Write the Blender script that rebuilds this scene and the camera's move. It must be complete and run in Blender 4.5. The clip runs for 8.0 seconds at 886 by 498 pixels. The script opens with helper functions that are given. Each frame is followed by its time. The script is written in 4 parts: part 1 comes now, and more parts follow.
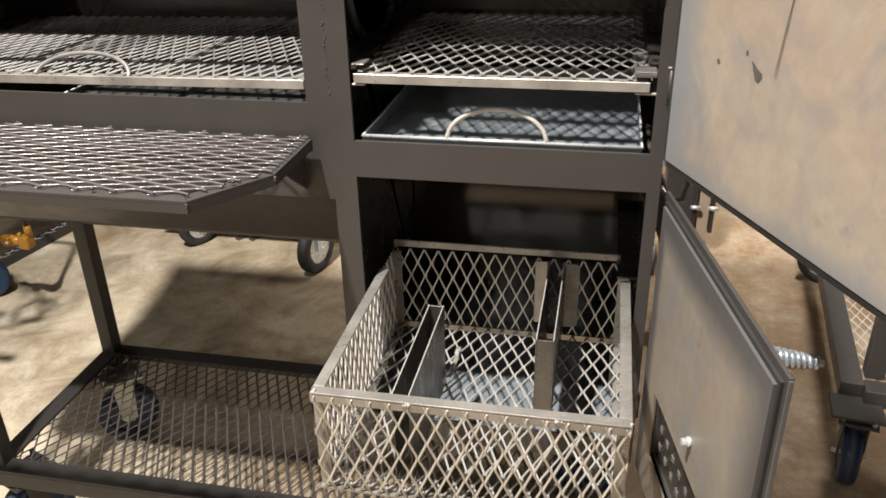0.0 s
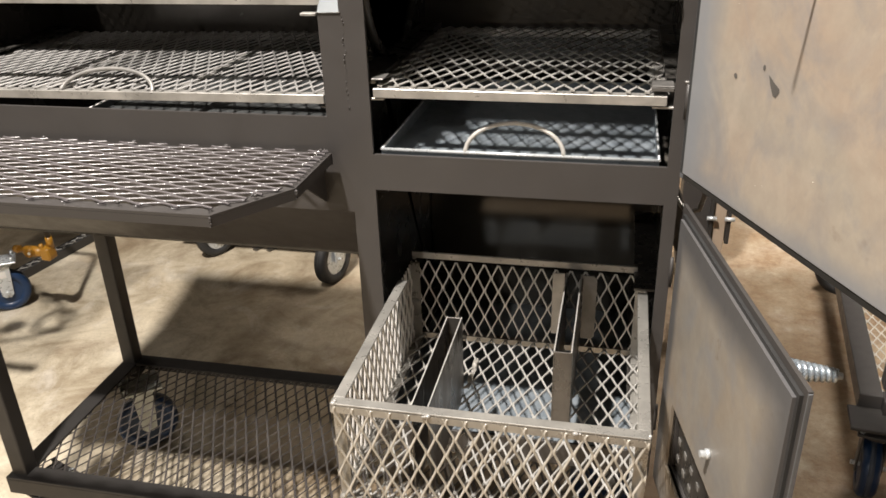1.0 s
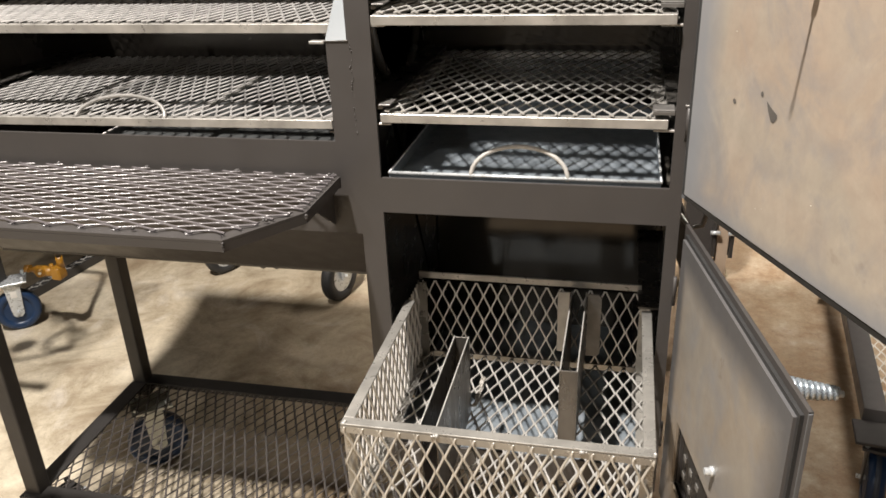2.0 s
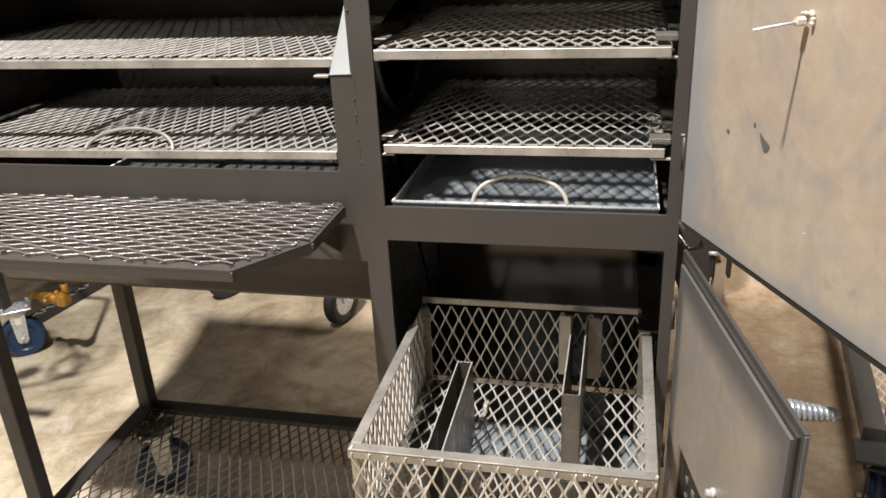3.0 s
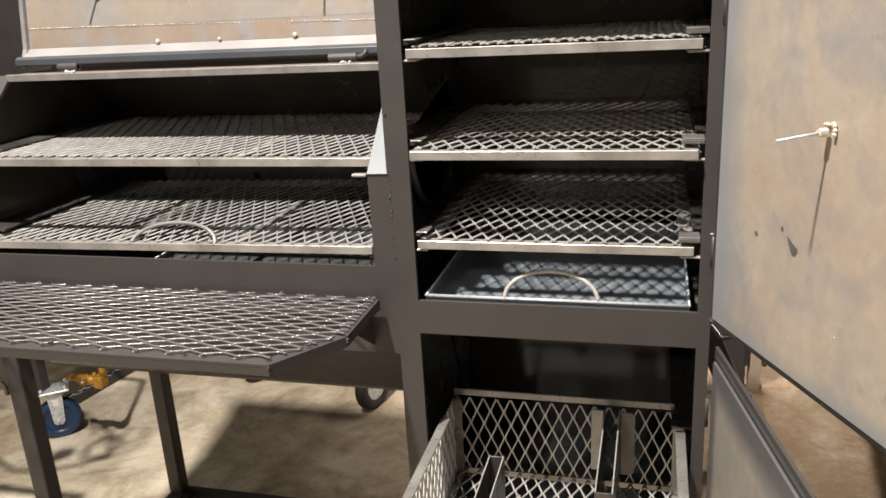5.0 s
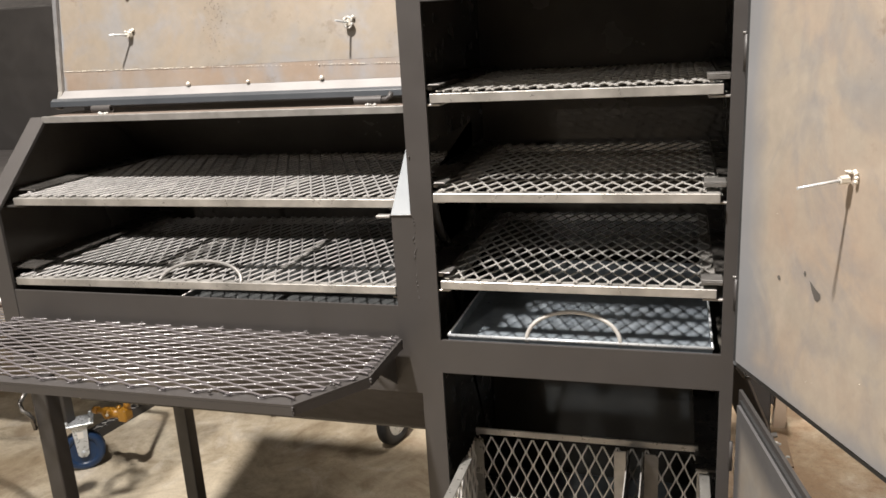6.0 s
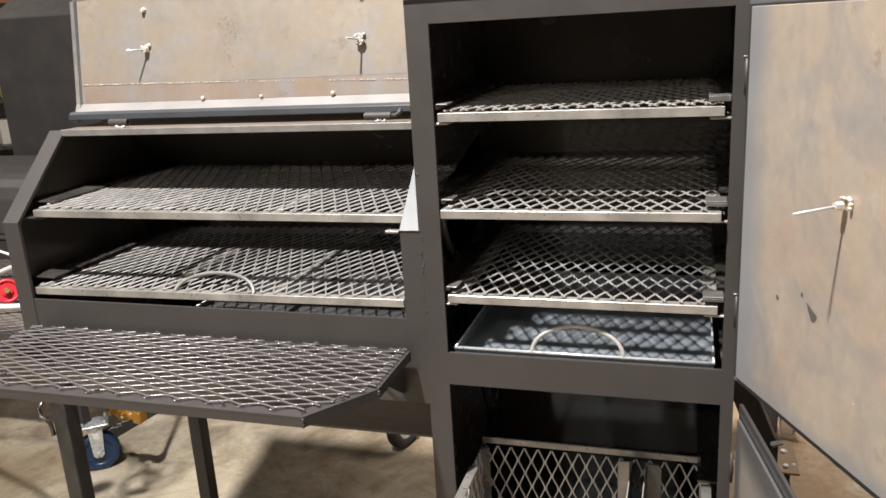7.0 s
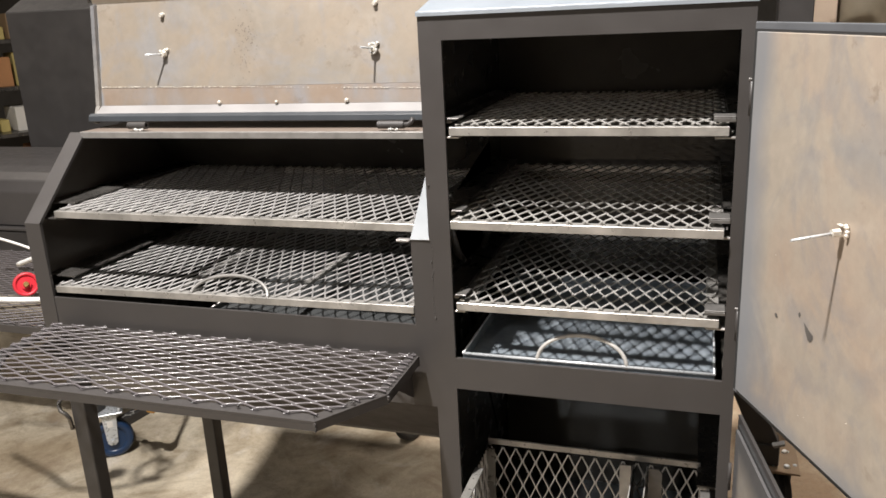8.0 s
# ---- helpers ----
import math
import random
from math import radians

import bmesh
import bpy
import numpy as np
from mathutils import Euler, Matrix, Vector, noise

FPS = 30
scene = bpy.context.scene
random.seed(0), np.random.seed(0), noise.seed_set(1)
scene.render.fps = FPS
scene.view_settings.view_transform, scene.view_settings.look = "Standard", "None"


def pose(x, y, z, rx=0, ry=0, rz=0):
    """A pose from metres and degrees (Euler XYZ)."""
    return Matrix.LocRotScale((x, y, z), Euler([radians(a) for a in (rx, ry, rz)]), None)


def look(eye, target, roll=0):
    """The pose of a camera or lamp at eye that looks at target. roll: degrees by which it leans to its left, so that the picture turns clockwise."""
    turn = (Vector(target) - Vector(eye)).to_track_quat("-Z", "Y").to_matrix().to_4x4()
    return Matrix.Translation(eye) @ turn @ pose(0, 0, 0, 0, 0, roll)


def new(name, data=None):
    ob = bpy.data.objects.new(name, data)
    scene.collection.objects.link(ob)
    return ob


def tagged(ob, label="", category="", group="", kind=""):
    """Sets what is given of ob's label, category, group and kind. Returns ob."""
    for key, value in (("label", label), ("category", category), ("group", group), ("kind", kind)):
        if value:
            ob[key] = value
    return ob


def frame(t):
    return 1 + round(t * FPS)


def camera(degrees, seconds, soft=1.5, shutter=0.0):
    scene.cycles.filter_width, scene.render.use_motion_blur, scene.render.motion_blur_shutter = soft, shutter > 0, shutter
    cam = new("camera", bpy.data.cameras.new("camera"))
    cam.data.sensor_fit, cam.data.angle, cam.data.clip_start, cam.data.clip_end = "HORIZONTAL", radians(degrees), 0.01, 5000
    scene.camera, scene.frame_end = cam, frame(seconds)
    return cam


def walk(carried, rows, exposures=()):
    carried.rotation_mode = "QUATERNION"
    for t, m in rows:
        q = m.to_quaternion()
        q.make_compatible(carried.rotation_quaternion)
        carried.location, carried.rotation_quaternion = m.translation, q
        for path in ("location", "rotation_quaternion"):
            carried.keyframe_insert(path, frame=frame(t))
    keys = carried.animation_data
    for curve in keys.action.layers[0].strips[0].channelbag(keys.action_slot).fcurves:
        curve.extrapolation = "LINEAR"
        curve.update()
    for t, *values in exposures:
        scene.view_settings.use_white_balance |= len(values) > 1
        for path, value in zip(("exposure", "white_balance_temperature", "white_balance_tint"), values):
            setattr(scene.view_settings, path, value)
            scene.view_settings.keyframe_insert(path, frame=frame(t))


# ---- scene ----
cam = camera(57.8, 8.0, 1.6)
PATH = [
    (0, (0.338, -1.022, 1.226), (-0.031, 0.729, 0.331), -1.3),
    (0.5, (0.338, -1.026, 1.227), (-0.054, 0.726, 0.345), -1.6),
    (1, (0.334, -1.031, 1.234), (-0.071, 0.723, 0.362), -1.8),
    (1.5, (0.335, -1.037, 1.244), (-0.081, 0.721, 0.386), -2.1),
    (3, (0.334, -1.064, 1.274), (-0.085, 0.721, 0.476), -2.9),
    (3.5, (0.337, -1.07, 1.283), (-0.097, 0.729, 0.523), -3.1),
    (4, (0.339, -1.071, 1.291), (-0.114, 0.742, 0.579), -3.2),
    (4.5, (0.337, -1.073, 1.299), (-0.138, 0.752, 0.635), -3.2),
    (6, (0.338, -1.084, 1.321), (-0.218, 0.762, 0.786), -3.4),
    (6.5, (0.347, -1.089, 1.338), (-0.226, 0.753, 0.81), -3.5),
    (7, (0.352, -1.101, 1.352), (-0.232, 0.734, 0.815), -3.4),
    (7.5, (0.357, -1.111, 1.373), (-0.24, 0.715, 0.818), -3.2),
    (8, (0.36, -1.121, 1.396), (-0.245, 0.698, 0.825), -2.8),
]
walk(cam, [(t, look(eye, target, roll)) for t, eye, target, roll in PATH], [(0, -0.07, 6610, 10), (4.5, -0.09, 6610, 11), (8, -0.17, 6330, 11)])

K = 0.75    # metres in one unit of the plan below

# ---- light ----
world = bpy.data.worlds.new("world")
scene.world = world
world.use_nodes = True
# warm ambient, tinted to brown the shadows
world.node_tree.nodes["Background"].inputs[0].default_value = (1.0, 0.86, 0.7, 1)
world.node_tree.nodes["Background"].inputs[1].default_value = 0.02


def key_or_fill_lamp(x, y, z, power, size, colour=(1.0, 0.94, 0.88), spread=180):
    data = bpy.data.lights.new("key_or_fill_lamp", "AREA")
    data.shape, data.size, data.energy, data.color = "DISK", size * K, power, colour
    data.spread = radians(spread)
    ob = new("key_or_fill_lamp", data)
    ob.location = (x * K, y * K, z * K)
    return ob


key_or_fill_lamp(-0.65, -1.36, 4.9, 312, 0.19)
# added soft fills, tinted warm so the shadows turn brown
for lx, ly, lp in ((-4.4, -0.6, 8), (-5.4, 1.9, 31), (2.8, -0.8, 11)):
    key_or_fill_lamp(lx, ly, 5.5, lp, 1.6, (1.0, 0.88, 0.74))
key_or_fill_lamp(-1.7, -7.0, 4.8, 122, 0.2)
key_or_fill_lamp(1.15, 2.5, 5.5, 20, 1.0, spread=52)    # added narrow fill to brighten the floor by the next cart


# ---- materials ----
class Mat:
    """A small node material builder."""

    def __init__(self, name, rough=0.5, metal=0.0):
        self.m = bpy.data.materials.new(name)
        self.m.use_nodes = True
        self.t = self.m.node_tree
        self.b = self.t.nodes["Principled BSDF"]
        self.b.inputs["Roughness"].default_value = rough
        self.b.inputs["Metallic"].default_value = metal
        self.co = self.t.nodes.new("ShaderNodeTexCoord").outputs["Object"]

    def node(self, kind, **sockets):
        n = self.t.nodes.new(kind)
        for k, v in sockets.items():
            s = n.inputs[k.replace("_", " ")]
            if isinstance(v, bpy.types.NodeSocket):
                self.t.links.new(v, s)
            else:
                s.default_value = v
        return n

    def noise(self, scale, detail=4.0, rough=0.55, stretch=(1, 1, 1), shift=(0, 0, 0), distort=0.0):
        mp = self.node("ShaderNodeMapping", Vector=self.co, Scale=stretch, Location=shift)
        n = self.node("ShaderNodeTexNoise", Vector=mp.outputs[0], Scale=scale, Detail=detail, Roughness=rough, Distortion=distort)
        return n.outputs["Fac"]

    def ramp(self, fac, stops):
        n = self.node("ShaderNodeValToRGB", Fac=fac)
        e = n.color_ramp.elements
        while len(e) < len(stops):
            e.new(0.5)
        for el, (p, c) in zip(e, stops):
            el.position = p
            el.color = (*c, 1) if len(c) == 3 else (c[0], c[0], c[0], 1)
        return n.outputs["Color"]

    def mix(self, fac, a, b, blend="MIX"):
        n = self.t.nodes.new("ShaderNodeMix")
        n.data_type, n.blend_type = "RGBA", blend
        for i, v in ((0, fac), (6, a), (7, b)):
            if isinstance(v, bpy.types.NodeSocket):
                self.t.links.new(v, n.inputs[i])
            else:
                n.inputs[i].default_value = v if i == 0 else (*v, 1)
        return n.outputs[2]

    def set(self, **sockets):
        for k, v in sockets.items():
            s = self.b.inputs[k.replace("_", " ")]
            if isinstance(v, bpy.types.NodeSocket):
                self.t.links.new(v, s)
            else:
                s.default_value = (*v, 1) if isinstance(v, tuple) and len(v) == 3 else v
        return self

    def bump(self, height, strength=0.2, distance=0.002):
        n = self.node("ShaderNodeBump", Height=height, Strength=strength, Distance=distance)
        self.t.links.new(n.outputs[0], self.b.inputs["Normal"])
        return self


def steel_paint(name, a, b, rough=0.42):
    k = Mat(name, rough)
    k.set(Base_Color=k.ramp(k.noise(9, 6), [(0.3, a), (0.7, b)]))
    k.set(Roughness=k.ramp(k.noise(30, 5), [(0.3, (rough - 0.08,)), (0.75, (rough + 0.1,))]))
    return k.bump(k.noise(900, 2), 0.12, 0.0006).m


def bare_steel(name, a, b, rough, metal, scale=14, stretch=(1, 1, 1)):
    k = Mat(name, rough, metal)
    k.set(Base_Color=k.ramp(k.noise(scale, 7, 0.6, stretch), [(0.3, a), (0.68, b)]))
    k.set(Roughness=k.ramp(k.noise(scale * 3, 5, 0.6, stretch), [(0.3, (rough - 0.1,)), (0.7, (rough + 0.12,))]))
    return k.bump(k.noise(420, 3), 0.15, 0.0006).m


PAINT = steel_paint("grey_brown_paint", (0.047, 0.0433, 0.0415), (0.055, 0.0508, 0.0488), 0.46)
PAINT_DARK = steel_paint("dark_paint", (0.03, 0.028, 0.027), (0.04, 0.037, 0.035), 0.5)
INSIDE = steel_paint("oiled_black_steel", (0.03, 0.0285, 0.026), (0.066, 0.062, 0.056), 0.23)
k = Mat("oiled_back_plate", 0.25, 0.2)
k.set(Base_Color=k.ramp(k.noise(7, 6), [(0.3, (0.062, 0.056, 0.049)), (0.7, (0.104, 0.094, 0.081))]), Roughness=k.ramp(k.noise(5, 5), [(0.35, (0.16,)), (0.7, (0.3,))]))
BACK_PLATE = k.m
FRAME = bare_steel("bare_steel_bar", (0.27, 0.262, 0.244), (0.5, 0.485, 0.455), 0.34, 0.5, 17)
TAB = bare_steel("dull_bare_steel", (0.2, 0.195, 0.185), (0.31, 0.3, 0.285), 0.4, 0.4, 25)
TAB_DULL = bare_steel("dull_scaly_tab", (0.11, 0.106, 0.1), (0.18, 0.174, 0.165), 0.4, 0.4, 25)
ROD = bare_steel("bright_bent_rod", (0.4, 0.39, 0.365), (0.55, 0.54, 0.51), 0.46, 0.2, 40)
MESH = bare_steel("bare_expanded_steel", (0.38, 0.37, 0.35), (0.55, 0.54, 0.51), 0.32, 0.35, 40)
MESH_DULL = bare_steel("dull_expanded_steel", (0.33, 0.323, 0.315), (0.5, 0.49, 0.477), 0.33, 0.3, 40)
MESH_WARM = bare_steel("bare_expanded_steel_warm", (0.4, 0.375, 0.325), (0.6, 0.57, 0.51), 0.34, 0.3, 40)
# base colour lifted to make up for weak light on the basket's back, sides
MESH_LIFTED = bare_steel("lifted_expanded_steel", (0.52, 0.5, 0.47), (0.74, 0.72, 0.68), 0.34, 0.2, 60)
MESH_PAINT = steel_paint("painted_expanded_steel", (0.09, 0.082, 0.085), (0.122, 0.111, 0.114), 0.26)
MESH_DARK = steel_paint("dark_painted_expanded_steel", (0.066, 0.059, 0.056), (0.096, 0.086, 0.081), 0.33)
BURNT = steel_paint("dark_firebox_steel", (0.05, 0.046, 0.04), (0.09, 0.082, 0.07), 0.34)
k = Mat("glossy_scale_plate", 0.08, 0.35)
k.set(Base_Color=k.ramp(k.noise(6, 6), [(0.3, (0.06, 0.056, 0.05)), (0.7, (0.095, 0.088, 0.076))]), Roughness=k.ramp(k.noise(9, 5), [(0.35, (0.08,)), (0.7, (0.15,))]))
FIRE_BACK = k.m
# paler and bluer than the cabinet's paint
ROOF_GREY = steel_paint("pale_blue_grey_steel", (0.22, 0.25, 0.28), (0.29, 0.32, 0.35), 0.4)
FLANGE_BLUE = steel_paint("blue_grey_flange", (0.036, 0.041, 0.047), (0.052, 0.058, 0.065), 0.42)
FLANGE_CYAN = steel_paint("pale_blue_flange", (0.085, 0.102, 0.112), (0.115, 0.134, 0.145), 0.42)
FLANGE_PALE = steel_paint("pale_scale_flange", (0.215, 0.209, 0.205), (0.285, 0.277, 0.272), 0.45)
EDGE_GREY = steel_paint("blue_grey_mill_scale", (0.088, 0.092, 0.098), (0.128, 0.134, 0.142), 0.42)
RUST_SPECK = steel_paint("brown_rust_specks", (0.165, 0.135, 0.106), (0.22, 0.182, 0.145), 0.6)
MARK = steel_paint("dark_mill_scale", (0.07, 0.065, 0.06), (0.11, 0.1, 0.09), 0.4)
GALV = bare_steel("galvanised_sheet", (0.22, 0.26, 0.3), (0.34, 0.385, 0.42), 0.36, 0.4, 30)
PAN_DARK = bare_steel("dark_galvanised_sheet", (0.042, 0.045, 0.046), (0.075, 0.079, 0.079), 0.45, 0.3, 30)
ZINC = bare_steel("zinc_plated", (0.52, 0.55, 0.57), (0.68, 0.71, 0.73), 0.3, 0.45, 30)
SPRING = bare_steel("blue_zinc_plating", (0.42, 0.48, 0.53), (0.6, 0.66, 0.71), 0.25, 0.7, 60)
WELD = bare_steel("weld_bead", (0.62, 0.58, 0.5), (0.85, 0.82, 0.75), 0.4, 0.5, 120)
SCALE_STEEL = bare_steel("mill_scale_steel", (0.09, 0.085, 0.08), (0.19, 0.18, 0.165), 0.3, 0.75, 12, (1, 1, 0.4))
BASKET_BAR = bare_steel("scaly_bare_bar", (0.22, 0.215, 0.2), (0.46, 0.445, 0.41), 0.3, 0.55, 11)
RUBBER = steel_paint("black_rubber", (0.018, 0.018, 0.018), (0.03, 0.03, 0.03), 0.65)
BLUE = steel_paint("blue_polyurethane", (0.009, 0.026, 0.07), (0.014, 0.04, 0.1), 0.35)
YELLOW = steel_paint("yellow_valve", (0.28, 0.13, 0.015), (0.38, 0.19, 0.022), 0.35)
RED = steel_paint("red_handwheel", (0.5, 0.02, 0.03), (0.62, 0.03, 0.05), 0.4)
WHITE = steel_paint("white_plastic", (0.7, 0.69, 0.66), (0.8, 0.79, 0.76), 0.45)


def door_steel(name, pale, warm, seed, edge, rim=(0.25, 0.26, 0.275)):
    """Bare hot-rolled plate: tan film with warm clouds, blue-grey smears, fine scratches and grey scale along the edges."""
    k = Mat(name, 0.46, 0.25)
    base = k.mix(k.ramp(k.noise(4.5, 5, 0.55, (1, 1, 1), (seed, 2.1, 0.4), 0.9), [(0.4, (0.0,)), (0.62, (1.0,))]), pale, warm)
    light = k.ramp(k.noise(9, 6, 0.62, (1, 1, 0.8), (seed, 7.7, 3.1), 1.6), [(0.52, (0.0,)), (0.74, (0.6,))])
    base = k.mix(light, base, tuple(min(1, 1.22 * v) for v in pale))
    grey = k.ramp(k.noise(5.2, 6, 0.58, (1.2, 1.2, 1), (4.2 + seed, 0.3, 1.7), 1.4), [(0.49, (0.0,)), (0.66, (0.72,))])
    base = k.mix(grey, base, (0.27, 0.268, 0.27))
    blue = k.ramp(k.noise(8, 7, 0.65, (1.1, 1.1, 0.9), (seed, 5.5, 2.3), 1.8), [(0.53, (0.0,)), (0.7, (0.42,))])
    base = k.mix(blue, base, (0.23, 0.24, 0.26))
    fine = k.ramp(k.noise(60, 4, 0.6, (1, 1, 1), (seed, 0, 0)), [(0.35, (0.95, 0.95, 0.95)), (0.65, (1.03, 1.03, 1.03))])
    base = k.mix(1.0, base, fine, "MULTIPLY")
    freckle = k.ramp(k.noise(55, 3, 0.6, (1, 1, 1), (seed, 3, 1)), [(0.6, (0.0,)), (0.7, (0.4,))])
    patch = k.ramp(k.noise(3.6, 2, 0.5, (1.4, 1.4, 1), (seed + 2.6, 0, 4)), [(0.52, (0.0,)), (0.62, (1.0,))])
    base = k.mix(k.mix(1.0, freckle, patch, "MULTIPLY"), base, (0.17, 0.125, 0.085))
    # scale along the plate's edges
    gen = k.node("ShaderNodeTexCoord").outputs["Generated"]
    sep = k.node("ShaderNodeSeparateXYZ", Vector=gen)
    wob = k.noise(6, 4, 0.6, (1, 1, 1), (seed, 1, 2))
    fac = None
    for axis, lo, hi in edge:
        n = k.node("ShaderNodeMath")
        n.operation = "MULTIPLY_ADD"
        k.t.links.new(wob, n.inputs[0])
        n.inputs[1].default_value = 0.09
        k.t.links.new(sep.outputs[axis], n.inputs[2])
        r = k.ramp(n.outputs[0], [(min(lo, hi), (0.9 if lo < hi else 0.0,)), (max(lo, hi), (0.0 if lo < hi else 0.9,))])
        fac = r if fac is None else k.mix(1.0, fac, r, "LIGHTEN")
    base = k.mix(fac, base, rim)
    k.set(Base_Color=base, Roughness=k.ramp(k.noise(8, 6, 0.6), [(0.3, (0.34,)), (0.7, (0.56,))]))
    return k.bump(k.noise(140, 5), 0.1, 0.0008).m


DOOR_IN = door_steel("bare_door_plate", (0.4, 0.352, 0.292), (0.415, 0.335, 0.265), 1.3, (("X", 0.075, 0.17), ("Z", 0.045, 0.1)))
LID_IN = door_steel("bare_lid_plate", (0.285, 0.254, 0.213), (0.3, 0.25, 0.193), 5.1, (("X", 0.045, 0.05),))
LID_STRIP = door_steel("rust_tinted_plate", (0.28, 0.232, 0.19), (0.285, 0.22, 0.168), 2.7, (("X", 0.03, 0.04),))
DECK_STRIP = steel_paint("rusty_tan_strip", (0.15, 0.12, 0.099), (0.195, 0.158, 0.13), 0.55)


def smeared_steel():
    """Grey mill scale with pale smears."""
    k = Mat("smeared_grey_steel", 0.4, 0.35)
    base = k.ramp(k.noise(4.2, 6, 0.6, (1, 1, 0.6), (0.4, 3.3, 2.2), 0.6),
                  [(0.36, (0.2, 0.2, 0.205)), (0.52, (0.29, 0.28, 0.265)), (0.68, (0.42, 0.385, 0.335))])
    fine = k.ramp(k.noise(45, 6, 0.7, (1, 1, 0.7)), [(0.4, (0.88, 0.88, 0.88)), (0.65, (1.06, 1.06, 1.06))])
    k.set(Base_Color=k.mix(1.0, base, fine, "MULTIPLY"), Roughness=k.ramp(k.noise(12, 5), [(0.3, (0.34,)), (0.7, (0.55,))]))
    return k.bump(k.noise(90, 4), 0.08, 0.001).m


DOOR_GREY = smeared_steel()
FIRE_DOOR_IN = door_steel("smeared_firebox_door_plate", (0.32, 0.288, 0.245), (0.315, 0.263, 0.203), 8.4, (("Y", 0.06, 0.22), ("Y", 1.06, 0.95), ("Z", 1.06, 0.9)), (0.1, 0.1, 0.104))


def concrete():
    """Old power-trowelled slab: beige and brown clouds, pale scuffs, fine pits."""
    k = Mat("worn_concrete", 0.55)
    big = k.ramp(k.noise(1.5, 5, 0.6, distort=0.5), [(0.34, (0.385, 0.315, 0.218)), (0.5, (0.52, 0.455, 0.345)), (0.66, (0.63, 0.575, 0.46))])
    mid = k.ramp(k.noise(4.5, 9, 0.68, shift=(3, 1, 0), distort=0.9), [(0.36, (0.6, 0.55, 0.49)), (0.5, (0.93, 0.91, 0.88)), (0.64, (1.15, 1.14, 1.13))])
    col = k.mix(1.0, big, mid, "MULTIPLY")
    scuff = k.ramp(k.noise(7, 7, 0.66, (1, 0.7, 1), (7, 2, 0), 0.8), [(0.55, (0.0,)), (0.7, (0.55,))])
    col = k.mix(scuff, col, (0.68, 0.63, 0.55))
    dirt = k.ramp(k.noise(2.6, 9, 0.72, shift=(1, 9, 0), distort=1.1), [(0.52, (0.0,)), (0.68, (0.6,))])
    col = k.mix(dirt, col, (0.25, 0.185, 0.125))
    # blotchy brown growing with x: dirt plus warm shade painted into the floor
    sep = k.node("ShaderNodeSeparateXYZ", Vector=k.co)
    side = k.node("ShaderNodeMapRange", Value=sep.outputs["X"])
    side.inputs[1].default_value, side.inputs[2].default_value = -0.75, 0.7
    shade_dirt = k.mix(1.0, k.ramp(k.noise(6.5, 10, 0.78, shift=(2, 4, 0)), [(0.36, (0.35,)), (0.58, (0.97,))]), side.outputs[0], "MULTIPLY")
    col = k.mix(shade_dirt, col, (0.25, 0.162, 0.092))
    pits = k.ramp(k.noise(160, 3, 0.6), [(0.3, (0.7, 0.7, 0.7)), (0.42, (1.0, 1.0, 1.0))])
    col = k.mix(1.0, col, pits, "MULTIPLY")
    grit = k.ramp(k.noise(34, 10, 0.75, shift=(5, 5, 0)), [(0.36, (0.87, 0.86, 0.85)), (0.52, (1.0, 1.0, 1.0)), (0.66, (1.07, 1.07, 1.07))])
    col = k.mix(1.0, col, grit, "MULTIPLY")
    k.set(Base_Color=col, Roughness=k.ramp(k.noise(5, 6), [(0.3, (0.38,)), (0.7, (0.64,))]))
    return k.bump(k.noise(50, 9, 0.72), 0.3, 0.003).m


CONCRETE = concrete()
WALLPAINT = steel_paint("dull_wall_paint", (0.085, 0.078, 0.068), (0.105, 0.096, 0.084), 0.8)
RUSTY = steel_paint("rust_brown_plate", (0.19, 0.125, 0.072), (0.27, 0.185, 0.11), 0.5)
TIMBER = steel_paint("pale_timber", (0.4, 0.31, 0.23), (0.48, 0.38, 0.29), 0.6)


# ---- builders ----
PLACE = {}


def thing(name, m, label, category, group=""):
    ob = new(name)
    m = Matrix.Translation(m.translation * K) @ m.to_quaternion().to_matrix().to_4x4()
    ob.matrix_basis = m
    ob.empty_display_size = 0.05
    PLACE[ob] = m.copy()
    return tagged(ob, label, category, group)


def part(name, bm, mat, parent, label="", local=False):
    """Links bm as one mesh under parent. bm holds world places, or the parent's own if local."""
    mesh = bpy.data.meshes.new(name)
    bm.transform(Matrix.Scale(K, 4))
    if parent is not None and not local:
        bm.transform(PLACE[parent].inverted())
    bmesh.ops.recalc_face_normals(bm, faces=bm.faces)
    bm.to_mesh(mesh)
    bm.free()
    mesh.materials.append(mat)
    ob = new(name, mesh)
    PLACE[ob] = PLACE[parent].copy() if parent is not None else Matrix()
    ob.parent = parent
    if label:
        ob["label"] = label
    return ob


def structure(name, bm, mat, label):
    return tagged(part(name, bm, mat, None), label, kind="structure")


def box(x0, x1, y0, y1, z0, z1, bev=0.0, bm=None, seg=1):
    b = bmesh.new()
    vs = [b.verts.new((x, y, z)) for z in (z0, z1) for y in (y0, y1) for x in (x0, x1)]
    for q in ((0, 2, 3, 1), (4, 5, 7, 6), (0, 1, 5, 4), (2, 6, 7, 3), (0, 4, 6, 2), (1, 3, 7, 5)):
        b.faces.new([vs[i] for i in q])
    if bev:
        bmesh.ops.bevel(b, geom=b.edges[:], offset=bev, segments=seg, affect="EDGES", profile=0.5)
    return join(bm, b) if bm else b


